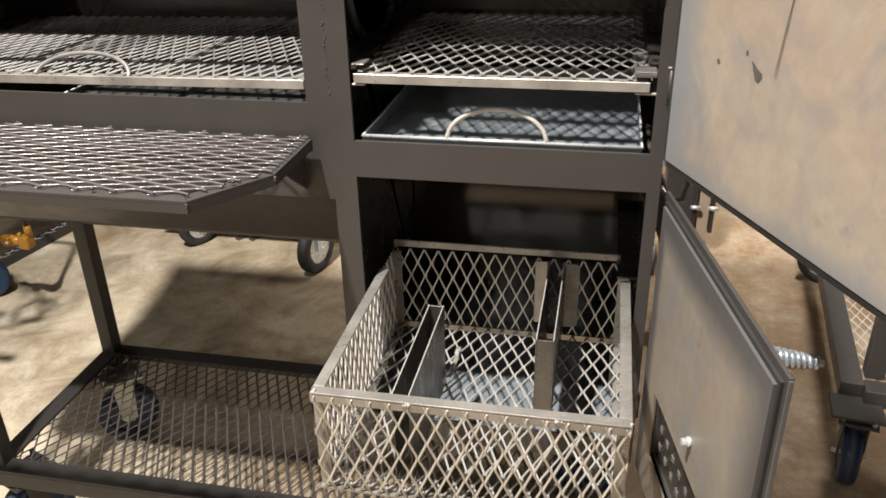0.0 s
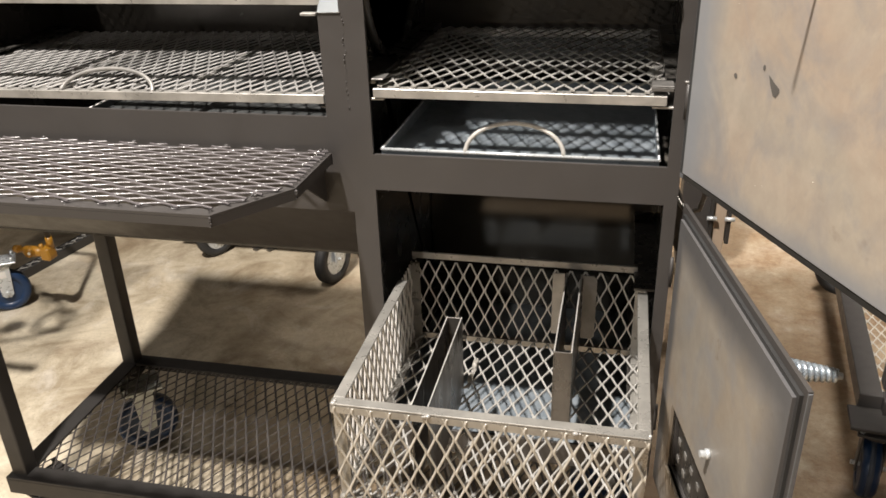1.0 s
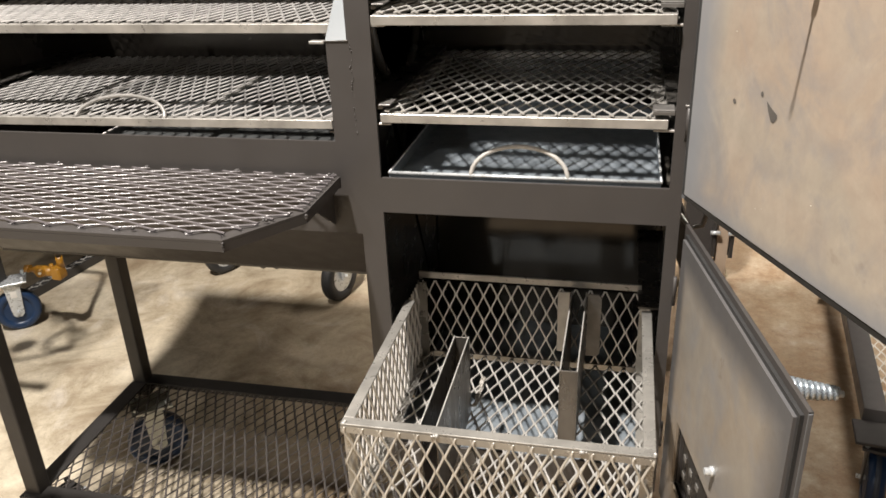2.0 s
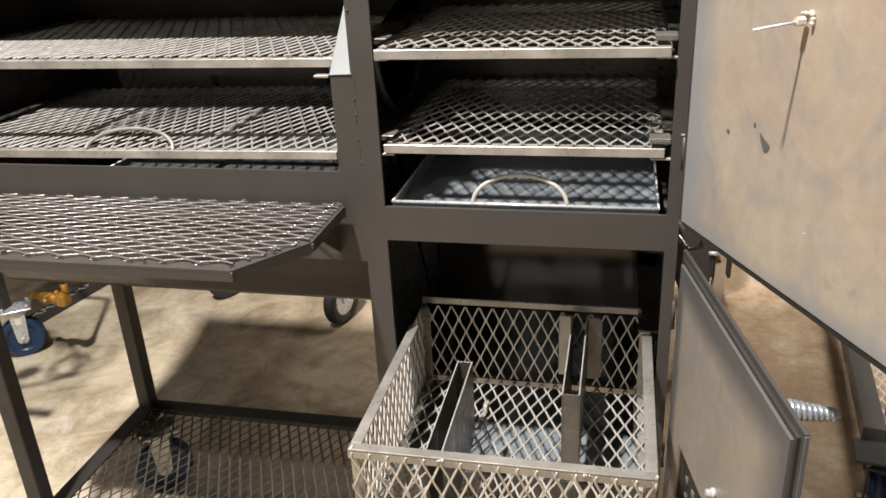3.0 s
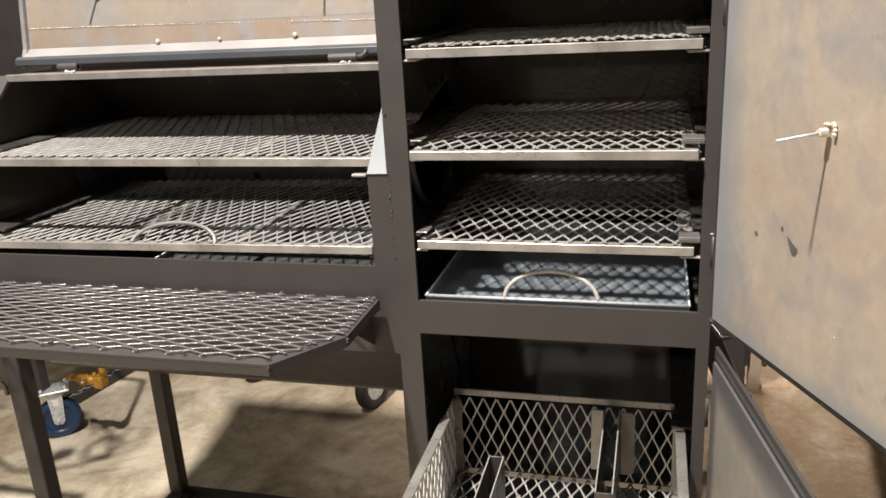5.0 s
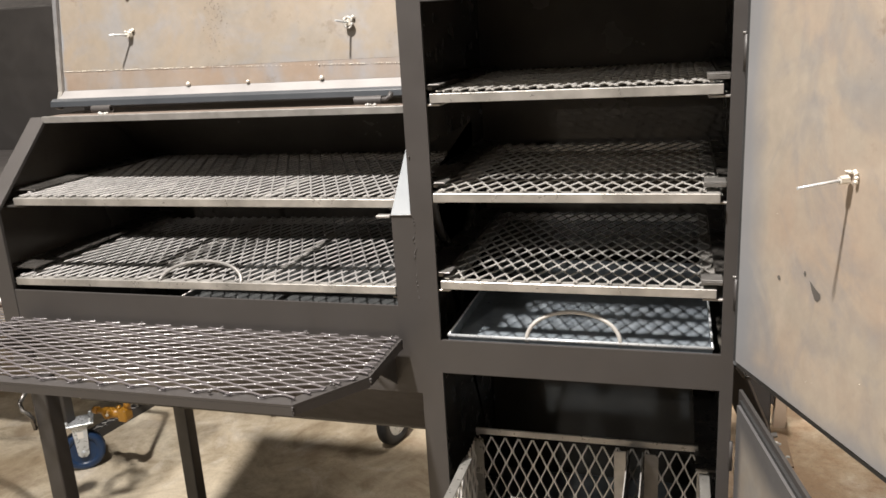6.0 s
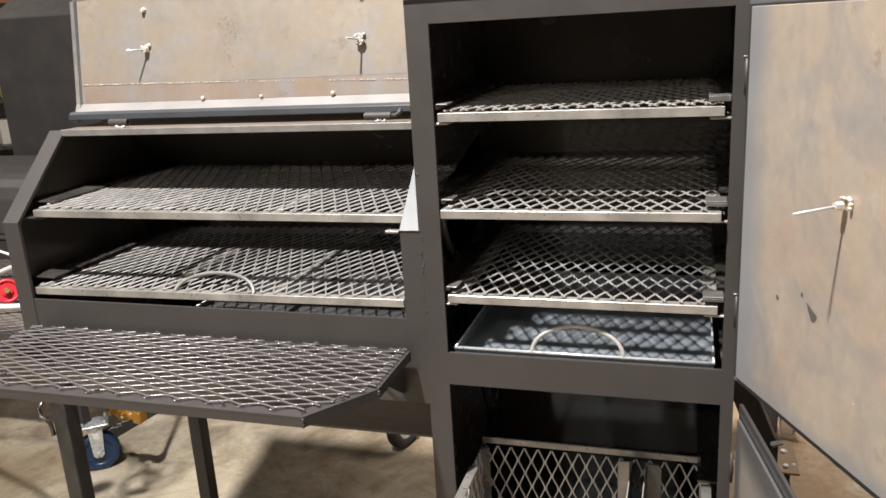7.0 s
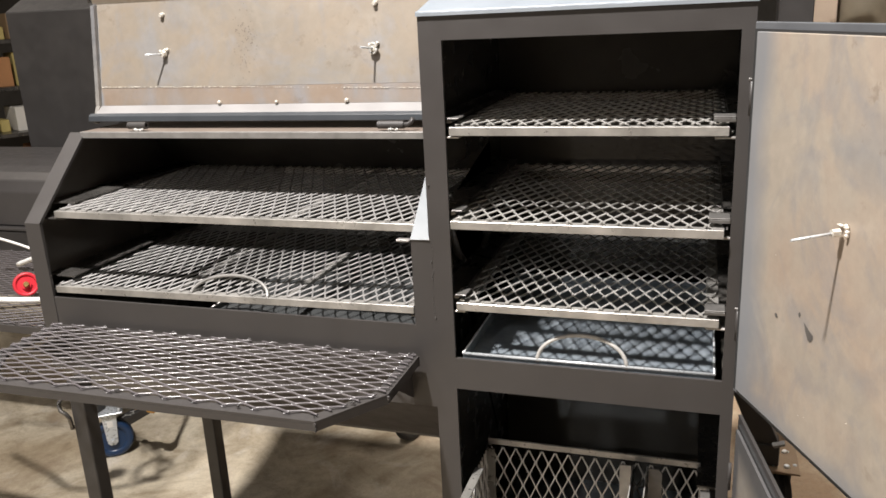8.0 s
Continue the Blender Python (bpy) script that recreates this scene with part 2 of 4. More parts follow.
def join(bm, other):
    tmp = bpy.data.meshes.new("tmp")
    other.to_mesh(tmp)
    other.free()
    bm.from_mesh(tmp)
    bpy.data.meshes.remove(tmp)
    return bm


def prism(profile, x0, x1, axis="x", bev=0.0):
    """A prism of a closed profile: (y, z) pairs along x, (x, z) along y, (x, y) along z."""
    b = bmesh.new()
    put = {"x": lambda p, s: (s, p[0], p[1]), "y": lambda p, s: (p[0], s, p[1]), "z": lambda p, s: (p[0], p[1], s)}[axis]
    a = [b.verts.new(put(p, x0)) for p in profile]
    c = [b.verts.new(put(p, x1)) for p in profile]
    b.faces.new(a[::-1])
    b.faces.new(c)
    n = len(profile)
    for i in range(n):
        b.faces.new((a[i], a[(i + 1) % n], c[(i + 1) % n], c[i]))
    if bev:
        bmesh.ops.bevel(b, geom=b.edges[:], offset=bev, segments=1, affect="EDGES")
    return b


def tube(points, r, seg=10, bm=None, cap=True):
    """A round bar along points; r may be one radius or one per point."""
    b = bmesh.new()
    pts = [Vector(p) for p in points]
    rad = r if isinstance(r, (list, tuple)) else [r] * len(pts)
    rings = []
    up = None
    for i, p in enumerate(pts):
        d = (pts[min(i + 1, len(pts) - 1)] - pts[max(i - 1, 0)]).normalized()
        if up is None:
            up = d.orthogonal().normalized()
        up = (up - d * up.dot(d)).normalized()
        side = d.cross(up)
        rings.append([b.verts.new(p + rad[i] * (math.cos(2 * math.pi * k / seg) * up + math.sin(2 * math.pi * k / seg) * side)) for k in range(seg)])
    for a, c in zip(rings, rings[1:]):
        for k in range(seg):
            f = b.faces.new((a[k], a[(k + 1) % seg], c[(k + 1) % seg], c[k]))
            f.smooth = True
    if cap:
        b.faces.new(rings[0][::-1])
        b.faces.new(rings[-1])
    return join(bm, b) if bm else b


def bead(points, r, step=0.006, wob=0.35):
    """A weld bead: a line of small lumps."""
    out = bmesh.new()
    pts = [Vector(p) for p in points]
    for a, c in zip(pts, pts[1:]):
        n = max(2, int((c - a).length / step))
        for i in range(n):
            p = a.lerp(c, (i + 0.5) / n)
            k = r * (1 + wob * (random.random() - 0.5) * 2)
            s = bmesh.new()
            bmesh.ops.create_icosphere(s, subdivisions=1, radius=k)
            s.transform(Matrix.Translation(p + Vector([(random.random() - 0.5) * r * 0.5 for _ in range(3)])))
            join(out, s)
    for f in out.faces:
        f.smooth = True
    return out


def expanded(width, height, long_x, lwd=0.0664, swd=0.0315, strand=0.0041, thick=0.0034, tilt=40, bond=0.0045, polygon=None, phase=(0, 0), ends=True, worn=0.16, smooth=False):
    """Expanded metal on 0..width, 0..height of the xy plane. long_x: the diamonds' long way runs along x. polygon: a convex outline to cut to."""
    U, V = (width, height) if long_x else (height, width)
    verts, faces = [], []
    half = lwd / 2
    a = math.radians(tilt)
    ca, sa = math.cos(a), math.sin(a)
    dv, dz = strand * 0.47 * ca, strand * 0.47 * sa
    s2, t2, c2 = strand / 2, thick / 2, thick * worn
    # a sheared strip with worn corners
    sec = [(-s2, c2 - t2), (c2 - s2, -t2), (s2 - c2, -t2), (s2, c2 - t2), (s2, t2 - c2), (s2 - c2, t2), (c2 - s2, t2), (-s2, t2 - c2)]
    sec = [(p * ca - q * sa, p * sa + q * ca) for p, q in sec]
    ns = len(sec)
    step = swd / 2
    rows = int(V / step) + 4
    cols = int(U / half) + 4
    for j in range(-1, rows):
        base = j * step + phase[1]
        line = []
        for i in range(-2, cols):
            u = i * half + phase[0]
            # at a bond this bar meets the next one edge to edge, both leaning
            s = 1 if (i + j) % 2 == 0 else -1
            v, z = s * (step / 2 - dv), -s * dz
            line += [(u - bond / 2, base + v, z), (u + bond / 2, base + v, z)]
            for f, g in ((0.15, 0.125), (0.85, 0.875)):
                line.append((u + bond / 2 + (half - bond) * f, base + v * (1 - 2 * g), z * (1 - 2 * g)))
        start = len(verts)
        for u, v, z in line:
            e = (random.random() - 0.5) * 0.0007
            verts += [(u + e, v + p + e, z + q) for p, q in sec]
        for k in range(len(line) - 1):
            o = start + ns * k
            for s in range(ns):
                t = (s + 1) % ns
                faces.append((o + s, o + t, o + ns + t, o + ns + s))
    b = bmesh.new()
    mesh = bpy.data.meshes.new("tmp")
    mesh.from_pydata([(x, y, z) if long_x else (y, x, z) for x, y, z in verts], [], faces)
    b.from_mesh(mesh)
    bpy.data.meshes.remove(mesh)
    for f in b.faces:
        f.smooth = smooth
    poly = polygon or [(0, 0), (width, 0), (width, height), (0, height)]
    for p, q in zip(poly, poly[1:] + poly[:1]):
        n = Vector((q[1] - p[1], p[0] - q[0], 0)).normalized()
        bmesh.ops.bisect_plane(b, geom=b.verts[:] + b.edges[:] + b.faces[:], plane_co=(*p, 0), plane_no=n, clear_outer=True)
    if ends:
        bmesh.ops.holes_fill(b, edges=[e for e in b.edges if e.is_boundary], sides=14)
    return b


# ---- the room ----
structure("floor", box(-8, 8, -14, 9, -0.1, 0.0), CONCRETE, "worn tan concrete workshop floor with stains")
structure("wall_north", box(-8, 8, 9.0, 9.15, 0, 6.1), WALLPAINT, "plain beige workshop wall")
structure("wall_south", box(-8, 8, -14.15, -14.0, 0, 6.1), WALLPAINT, "plain beige workshop wall")
structure("wall_west", box(-8.15, -8.0, -14.15, 9.15, 0, 6.1), WALLPAINT, "plain beige workshop wall")
structure("wall_east", box(8.0, 8.15, -14.15, 9.15, 0, 6.1), WALLPAINT, "plain beige workshop wall")
structure("ceiling", box(-8.15, 8.15, -14.15, 9.15, 6.1, 6.25), WALLPAINT, "plain pale workshop ceiling")


# ---- the smoker ----
smoker = thing("smoker_grill", pose(-0.3, 0.3, 0), "large grey-brown steel smoker with open lid, warming cabinet and firebox", "smoker grill")
CX0, CX1, CD = -0.047, 0.558, 0.62       # cabinet sides and depth
OX1 = 0.535                               # right edge of the openings
Z_FLOOR, Z_MID0, Z_MID1, Z_HEAD, Z_TOP = 0.50, 1.079, 1.15, 1.806, 1.853


def holed_plate(u0, u1, v0, v1, hu0, hu1, hv0, hv1, d0, d1, put):
    """A plate with a rectangular hole. put maps (u, v, d) to a place."""
    b = bmesh.new()
    us, vs = (u0, hu0, hu1, u1), (v0, hv0, hv1, v1)
    g = {(i, j, k): b.verts.new(put(us[i], vs[j], d)) for i in range(4) for j in range(4) for k, d in enumerate((d0, d1))}
    for i in range(3):
        for j in range(3):
            if (i, j) != (1, 1):
                for k in range(2):
                    b.faces.new([g[c] for c in ((i, j, k), (i + 1, j, k), (i + 1, j + 1, k), (i, j + 1, k))])
    for i in range(3):
        for j in (0, 3):
            b.faces.new([g[c] for c in ((i, j, 0), (i + 1, j, 0), (i + 1, j, 1), (i, j, 1))])
            b.faces.new([g[c] for c in ((j, i, 0), (j, i + 1, 0), (j, i + 1, 1), (j, i, 1))])
    for j in (1, 2):
        b.faces.new([g[c] for c in ((1, j, 0), (2, j, 0), (2, j, 1), (1, j, 1))])
        b.faces.new([g[c] for c in ((j, 1, 0), (j, 2, 0), (j, 2, 1), (j, 1, 1))])
    return b


def arched_wall(y0, y1, z0, z1, cy, cz, r, x0, x1, n=24):
    """An upright plate with an opening that is round below and square above cz."""
    b = bmesh.new()
    arc = [(cy + r * math.cos(math.pi * (1 + k / n)), cz + r * math.sin(math.pi * (1 + k / n))) for k in range(n + 1)]
    top = cz + 0.06
    outline = [(y0, z0), (y1, z0), (y1, top)] + [(cy + r, top)] + arc[::-1] + [(cy - r, top), (y0, top)]
    for x in (x0, x1):
        lower = b.faces.new([b.verts.new((x, y, z)) for y, z in outline])
        b.faces.new([b.verts.new((x, y, z)) for y, z in ((y0, top), (y1, top), (y1, z1), (y0, z1))])
        bmesh.ops.triangulate(b, faces=[lower])
    for p, q in zip(arc, arc[1:]):
        b.faces.new([b.verts.new(c) for c in ((x0, *p), (x1, *p), (x1, *q), (x0, *q))])
    return b


# cabinet
part("post", box(CX0, -0.001, 0.0, 0.007, 0.46, Z_TOP - 0.001), PAINT, smoker)
part("post", box(OX1, CX1, 0.0, 0.007, 0.46, Z_TOP - 0.001), PAINT, smoker)
part("header_rail", box(-0.001, OX1, 0.0, 0.007, Z_HEAD, Z_TOP - 0.001), PAINT, smoker)
part("middle_rail", box(-0.001, OX1, 0.0, 0.007, Z_MID0, Z_MID1), PAINT, smoker)
part("side_wall", arched_wall(0.007, CD, 0.46, Z_TOP, 0.3, 1.47, 0.2, CX0, CX0 + 0.005), INSIDE, smoker)
ring = [(0.3 + 0.196 * math.cos(w), 1.47 + 0.196 * math.sin(w)) for w in [math.pi * (1 + k / 24) for k in range(25)]]
part("opening_rim", tube([(CX0 + 0.012, y, z) for y, z in ring], 0.011, 8), INSIDE, smoker, "dark rounded rim of the smoke opening")
part("side_wall", box(CX1 - 0.005, CX1, 0.007, CD, 0.46, Z_TOP), INSIDE, smoker)
for gx in (CX0, CX1 - 0.005):
    part("gable", prism([(0.0, Z_TOP - 0.001), (0.35, Z_TOP + 0.094), (CD, Z_TOP + 0.094), (CD, Z_TOP - 0.001)], gx, gx + 0.005), INSIDE, smoker)
part("back_wall", box(CX0, CX1, CD, CD + 0.005, 0.46, Z_TOP + 0.09), BACK_PLATE, smoker)
part("roof", prism([(-0.004, Z_TOP - 0.002), (0.35, Z_TOP + 0.095), (CD + 0.02, Z_TOP + 0.095), (CD + 0.02, Z_TOP + 0.1), (0.35, Z_TOP + 0.1), (-0.004, Z_TOP + 0.004)], CX0 - 0.002, CX1 + 0.002), ROOF_GREY, smoker, "pale blue-grey roof plate")
rng = random.Random(3)
lip = [(CX0 - 0.002 + (CX1 - CX0 + 0.004) * k / 60, 0.0005, Z_TOP + 0.0045) for k in range(61)]
part("roof_weld", tube(lip, [0.0034 + rng.uniform(-0.0007, 0.0007) for k in lip], 8), ROOF_GREY, smoker, "ground pale grey weld seam")
part("firebox_floor", box(CX0 + 0.005, CX1 - 0.005, 0.007, CD, Z_FLOOR - 0.006, Z_FLOOR), GALV, smoker, "pale steel plate")
part("firebox_sill", box(-0.001, OX1, 0.001, 0.007, 0.46, Z_FLOOR + 0.02, 0.001), PAINT, smoker)
part("firebox_roof", box(CX0 + 0.005, CX1 - 0.005, 0.007, CD, Z_MID0 + 0.02, Z_MID0 + 0.026), BURNT, smoker)
part("firebox_back", box(CX0 + 0.008, CX1 - 0.008, CD - 0.012, CD - 0.004, Z_FLOOR + 0.002, Z_MID0 + 0.018), FIRE_BACK, smoker)
part("firebox_side", box(CX1 - 0.011, CX1 - 0.006, 0.01, CD - 0.014, Z_FLOOR + 0.002, Z_MID0 + 0.018), INSIDE, smoker)
part("basket_rail", box(0.5, CX1 - 0.012, 0.1, 0.5, 0.848, 0.853), SCALE_STEEL, smoker)
part("basket_rail", box(0.5, CX1 - 0.012, 0.012, 0.55, 0.635, 0.642), SCALE_STEEL, smoker)
part("basket_rail", box(CX0 + 0.006, 0.035, 0.012, 0.55, 0.635, 0.642), SCALE_STEEL, smoker)

# slide rails for the grates
GRATES = (1.259, 1.439, 1.624)
for gz in GRATES:
    for xa, xb in ((CX0 + 0.005, 0.024), (0.5, CX1 - 0.006)):
        part("slide_rail", box(xa, xb, 0.006, 0.58, gz - 0.006, gz - 0.002, 0.0008), FRAME, smoker)
        part("slide_rail", prism([(0.008, gz + 0.024), (0.58, gz + 0.024), (0.58, gz + 0.031), (0.05, gz + 0.031), (0.008, gz + 0.03)], xa if xa < 0 else 0.523, 0.01 if xa < 0 else xb, "x"), SCALE_STEEL, smoker)
    part("rail_tab", box(0.497, 0.534, 0.003, 0.045, gz + 0.0315, gz + 0.0345, 0.0008), TAB_DULL, smoker, "dull steel stop tab")
    part("rail_tab", box(0.497, 0.534, 0.003, 0.007, gz + 0.025, gz + 0.0313, 0.0005), TAB_DULL, smoker, "dull steel stop tab")
    part("rail_tab", box(0.003, 0.026, 0.003, 0.045, gz + 0.0315, gz + 0.0345, 0.001), TAB_DULL, smoker)

# barrel
PX0, PX1 = -1.086, CX0
PROFILE = [(0.0, 1.03), (0.0, 1.41), (0.2, 1.598), (0.46, 1.598), (0.64, 1.41), (0.64, 1.03), (0.46, 0.85), (0.18, 0.85)]
part("end_plate", prism(PROFILE, PX0, PX0 + 0.005), BACK_PLATE, smoker)
part("front_panel", box(PX0, PX1, 0.0, 0.006, 1.03, 1.22), PAINT, smoker)
part("belly_plate", prism([(0.0, 1.03), (0.18, 0.85), (0.184, 0.854), (0.004, 1.036)], PX0, PX1), PAINT, smoker)
part("bottom_plate", box(PX0, PX1, 0.18, 0.46, 0.845, 0.85), INSIDE, smoker)
part("belly_plate", prism([(0.64, 1.03), (0.46, 0.85), (0.456, 0.854), (0.636, 1.034)], PX0, PX1), INSIDE, smoker)
part("barrel_back", box(PX0, PX1, 0.636, 0.641, 1.03, 1.41), BACK_PLATE, smoker)
part("barrel_back", prism([(0.64, 1.41), (0.46, 1.598), (0.456, 1.594), (0.636, 1.406)], PX0, PX1), BACK_PLATE, smoker)
part("top_plate", box(PX0, PX1, 0.2, 0.46, 1.593, 1.598), DECK_STRIP, smoker, "bare tan steel strip under the lid")
part("front_bar", box(-1.05, PX1, 0.19, 0.2, 1.587, 1.603, 0.001), TAB, smoker, "bare grey steel bar")
for xa, xb, top in ((PX0 - 0.004, -1.045, True), (-0.087, PX1, False)):
    part("end_flange", box(xa, xb, -0.002 if top else 0.0, 0.006, 1.03 if top else 1.22, 1.41), PAINT, smoker)
    part("end_flange", prism([(-0.002, 1.41), (0.2, 1.601), (0.204, 1.595), (0.005, 1.406)], xa, xb), PAINT if top else FLANGE_CYAN, smoker)
rng = random.Random(21)
for k in range(17):
    wz, wx = 1.24 + 0.0102 * k + rng.uniform(-0.004, 0.004), -0.042 + rng.uniform(-0.0022, 0.0022)
    part("weld_spot", bead([(wx, 0.0, wz), (wx + 0.001, 0.0, wz + 0.006)], rng.uniform(0.0007, 0.0019), 0.004, 0.5), PAINT, smoker)
part("weld_spot", bead([(-0.042, 0.0, 1.52), (-0.041, 0.0, 1.525)], 0.0024, 0.004, 0.5), PAINT, smoker)
part("rail_end", box(-0.118, -0.089, -0.004, 0.012, 1.404, 1.409, 0.0008), TAB, smoker, "bare steel rail end")
part("weld_line", bead([(-0.088, -0.0015, 1.409), (-0.044, -0.0015, 1.411)], 0.0013, 0.003), TAB, smoker)

# lid, open
lid = part("lid", prism([(0.327, 1.7), (0.362, 1.917), (0.368, 1.919), (0.333, 1.7)], PX0 + 0.008, PX1 - 0.004), LID_IN, smoker, "open lid with bare tan steel inside")
part("lower_strip", prism([(0.32, 1.655), (0.327, 1.6995), (0.333, 1.6995), (0.326, 1.653)], PX0 + 0.008, PX1 - 0.004), LID_STRIP, lid, "rust-tinted steel strip")
part("edge_flange", prism([(0.32, 1.6545), (0.2955, 1.6365), (0.299, 1.6325), (0.326, 1.6525)], PX0 + 0.004, PX1 - 0.002), FLANGE_PALE, lid, "pale grey steel flange")
part("edge_bar", prism([(0.294, 1.6375), (0.2835, 1.631), (0.2815, 1.617), (0.2895, 1.615), (0.292, 1.626), (0.298, 1.6315)], PX0 - 0.012, PX1 - 0.002, bev=0.0008), FLANGE_BLUE, lid, "dark blue-grey edge bar")
part("edge_bar", prism([(0.288, 1.613), (0.31, 1.655), (0.35, 1.915), (0.372, 1.919), (0.328, 1.65), (0.3, 1.61)], PX0 - 0.004, PX0 + 0.0075), DOOR_GREY, lid, "blue-grey steel edge bar")
part("top_panel", prism([(0.362, 1.9175), (0.318, 2.03), (0.324, 2.033), (0.369, 1.922)], PX0 - 0.004, PX1 - 0.004), LID_IN, lid)
part("edge_bar", prism([(0.352, 1.922), (0.308, 2.033), (0.326, 2.037), (0.372, 1.924)], PX0 - 0.0105, PX0 - 0.0045), PAINT, lid)
seam = [(PX0 + 0.01, 0.3268, 1.703), (-0.6, 0.3255, 1.697), (-0.5, 0.325, 1.694), (-0.36, 0.3245, 1.691), (PX1 - 0.01, 0.3235, 1.685)]
part("weld_seam", bead(seam[0:2], 0.0011, 0.0042, 0.8), WELD, lid, "bright weld seam")
part("weld_seam", bead(seam[1:3], 0.0009, 0.006, 0.8), WELD, lid, "bright weld seam")
part("weld_seam", bead(seam[2:4], 0.0009, 0.012, 0.7), WELD, lid, "bright weld seam")
part("weld_seam", bead(seam[3:5], 0.0012, 0.0042, 0.8), WELD, lid, "bright weld seam")


def eye_bolt(parent, place, pin_dir, up=(0, 0, 1), pin=0.055):
    """A tack-welded nut with a thin pin through it."""
    p = Vector(place)
    d = Vector(pin_dir).normalized()
    b = tube([p, p + d * pin], 0.0023, 8)
    part("pin", b, ZINC, parent, "thin bare steel pin")
    n = bmesh.new()
    bmesh.ops.create_cone(n, cap_ends=True, segments=6, radius1=0.0085, radius2=0.0075, depth=0.012)
    n.transform(Matrix.Translation(p) @ Vector((0, -1, 0)).to_track_quat("Z", "Y").to_matrix().to_4x4())
    part("nut", n, WELD, parent, "welded nut")
    part("weld_spot", bead([p + Vector((-0.016, 0.006, 0.006)), p + Vector((0.012, 0.006, 0.012))], 0.0036, 0.006, 0.6), WELD, parent)


eye_bolt(lid, (-0.868, 0.331, 1.785), (-0.5, -1, 0.02), pin=0.05)
eye_bolt(lid, (-0.277, 0.331, 1.781), (-0.25, -1, 0.12), pin=0.05)
ring = [(-0.277 + 0.009 * math.cos(w), 0.327, 1.781 + 0.012 * math.sin(w)) for w in [2 * math.pi * k / 16 for k in range(17)]]
part("ring", tube(ring, 0.0028, 8), ROD, lid, "bent steel ring")
for bx, bz in ((-0.872, 1.882), (-0.275, 1.884)):
    part("bolt_end", tube([(bx, 0.345, bz), (bx, 0.358, bz)], [0.0045, 0.0075], 8), WELD, lid)
for bx in (-0.712, -0.547, -0.356):
    part("bolt_end", bead([(bx, 0.316, 1.658), (bx + 0.005, 0.317, 1.661)], 0.0045, 0.005, 0.5), WELD, lid)
for hx, half, bent in ((-0.905, 0.027, False), (-0.207, 0.032, True)):
    barrel = bmesh.new()
    prof = [(-half, 0.0042), (-half, 0.0092), (half, 0.0092), (half, 0.0056), (half - 0.016, 0.0056), (half - 0.016, 0.0042)]
    rings = [[barrel.verts.new((hx + px, 0.235 + r * math.cos(2 * math.pi * k / 20), 1.613 + r * math.sin(2 * math.pi * k / 20))) for k in range(20)] for px, r in prof]
    for p, q in zip(rings, rings[1:]):
        for k in range(20):
            barrel.faces.new((p[k], p[(k + 1) % 20], q[(k + 1) % 20], q[k]))
    barrel.faces.new(rings[0])
    barrel.faces.new(rings[-1][::-1])
    part("hinge", barrel, PAINT, smoker, "grey steel barrel hinge")
    part("hinge_weld", bead([(hx - 0.006, 0.228, 1.6025), (hx + 0.02, 0.228, 1.6025)], 0.0038, 0.005, 0.5), ROD, smoker, "pale weld under the hinge")
    if bent:
        part("hinge_pin", tube([(hx + 0.018, 0.235, 1.613), (hx + 0.042, 0.235, 1.614), (hx + 0.05, 0.237, 1.619), (hx + 0.053, 0.241, 1.628)], 0.0054, 10), PAINT, smoker, "bent hinge pin")
rng = random.Random(17)
specks = bmesh.new()
for k in range(120):
    x, z = rng.gauss(-0.63, 0.017), min(max(rng.gauss(1.795, 0.045), 1.705), 1.9)
    y, r = 0.3264 + (z - 1.7) * 0.1613, rng.uniform(0.0007, 0.0021)
    specks.faces.new([specks.verts.new((x + r * math.cos(w) * rng.uniform(0.6, 1.3), y + r * math.sin(w) * 0.16, z + r * math.sin(w))) for w in (0, 1.2, 2.4, 3.6, 5.0)])
tagged(part("rust_specks", specks, RUST_SPECK, lid), "scattered brown rust specks", kind="stuff")

# front work shelf
SZ = 1.159
OUT = [(-1.04, -0.02), (-1.04, -0.2), (-0.95, -0.33), (-0.169, -0.33), (-0.077, -0.2), (-0.077, -0.02)]
shelf = part("front_shelf", box(-1.04, -0.077, -0.022, -0.016, SZ - 0.026, SZ - 0.004), PAINT, smoker, "folding work shelf of painted expanded steel")
for a, c in zip(OUT[:-1], OUT[1:]):
    a, c = Vector(a), Vector(c)
    d = (c - a).normalized()
    n = Vector((-d.y, d.x))
    pr = [a, c, c + n * 0.026 - d * 0.012, a + n * 0.026 + d * 0.012]
    part("frame_bar", prism([tuple(p) for p in pr], SZ - 0.008, SZ - 0.003, "z"), PAINT, shelf)
    part("frame_bar", prism([tuple(p) for p in (a, c, c + n * 0.005, a + n * 0.005)], SZ - 0.0235, SZ - 0.0085, "z"), PAINT, shelf)
m = expanded(0.963, 0.31, True, tilt=38, strand=0.0039, thick=0.0025, bond=0.006, worn=0.22, smooth=True, ends=False, polygon=[(0.004, 0.306), (0.004, 0.128), (0.093, 0.012), (0.867, 0.012), (0.959, 0.128), (0.959, 0.306)], phase=(0.01, 0.006))
m.transform(Matrix.Translation((-1.04, -0.33, SZ + 0.002)))
part("mesh_panel", m, MESH_PAINT, shelf)
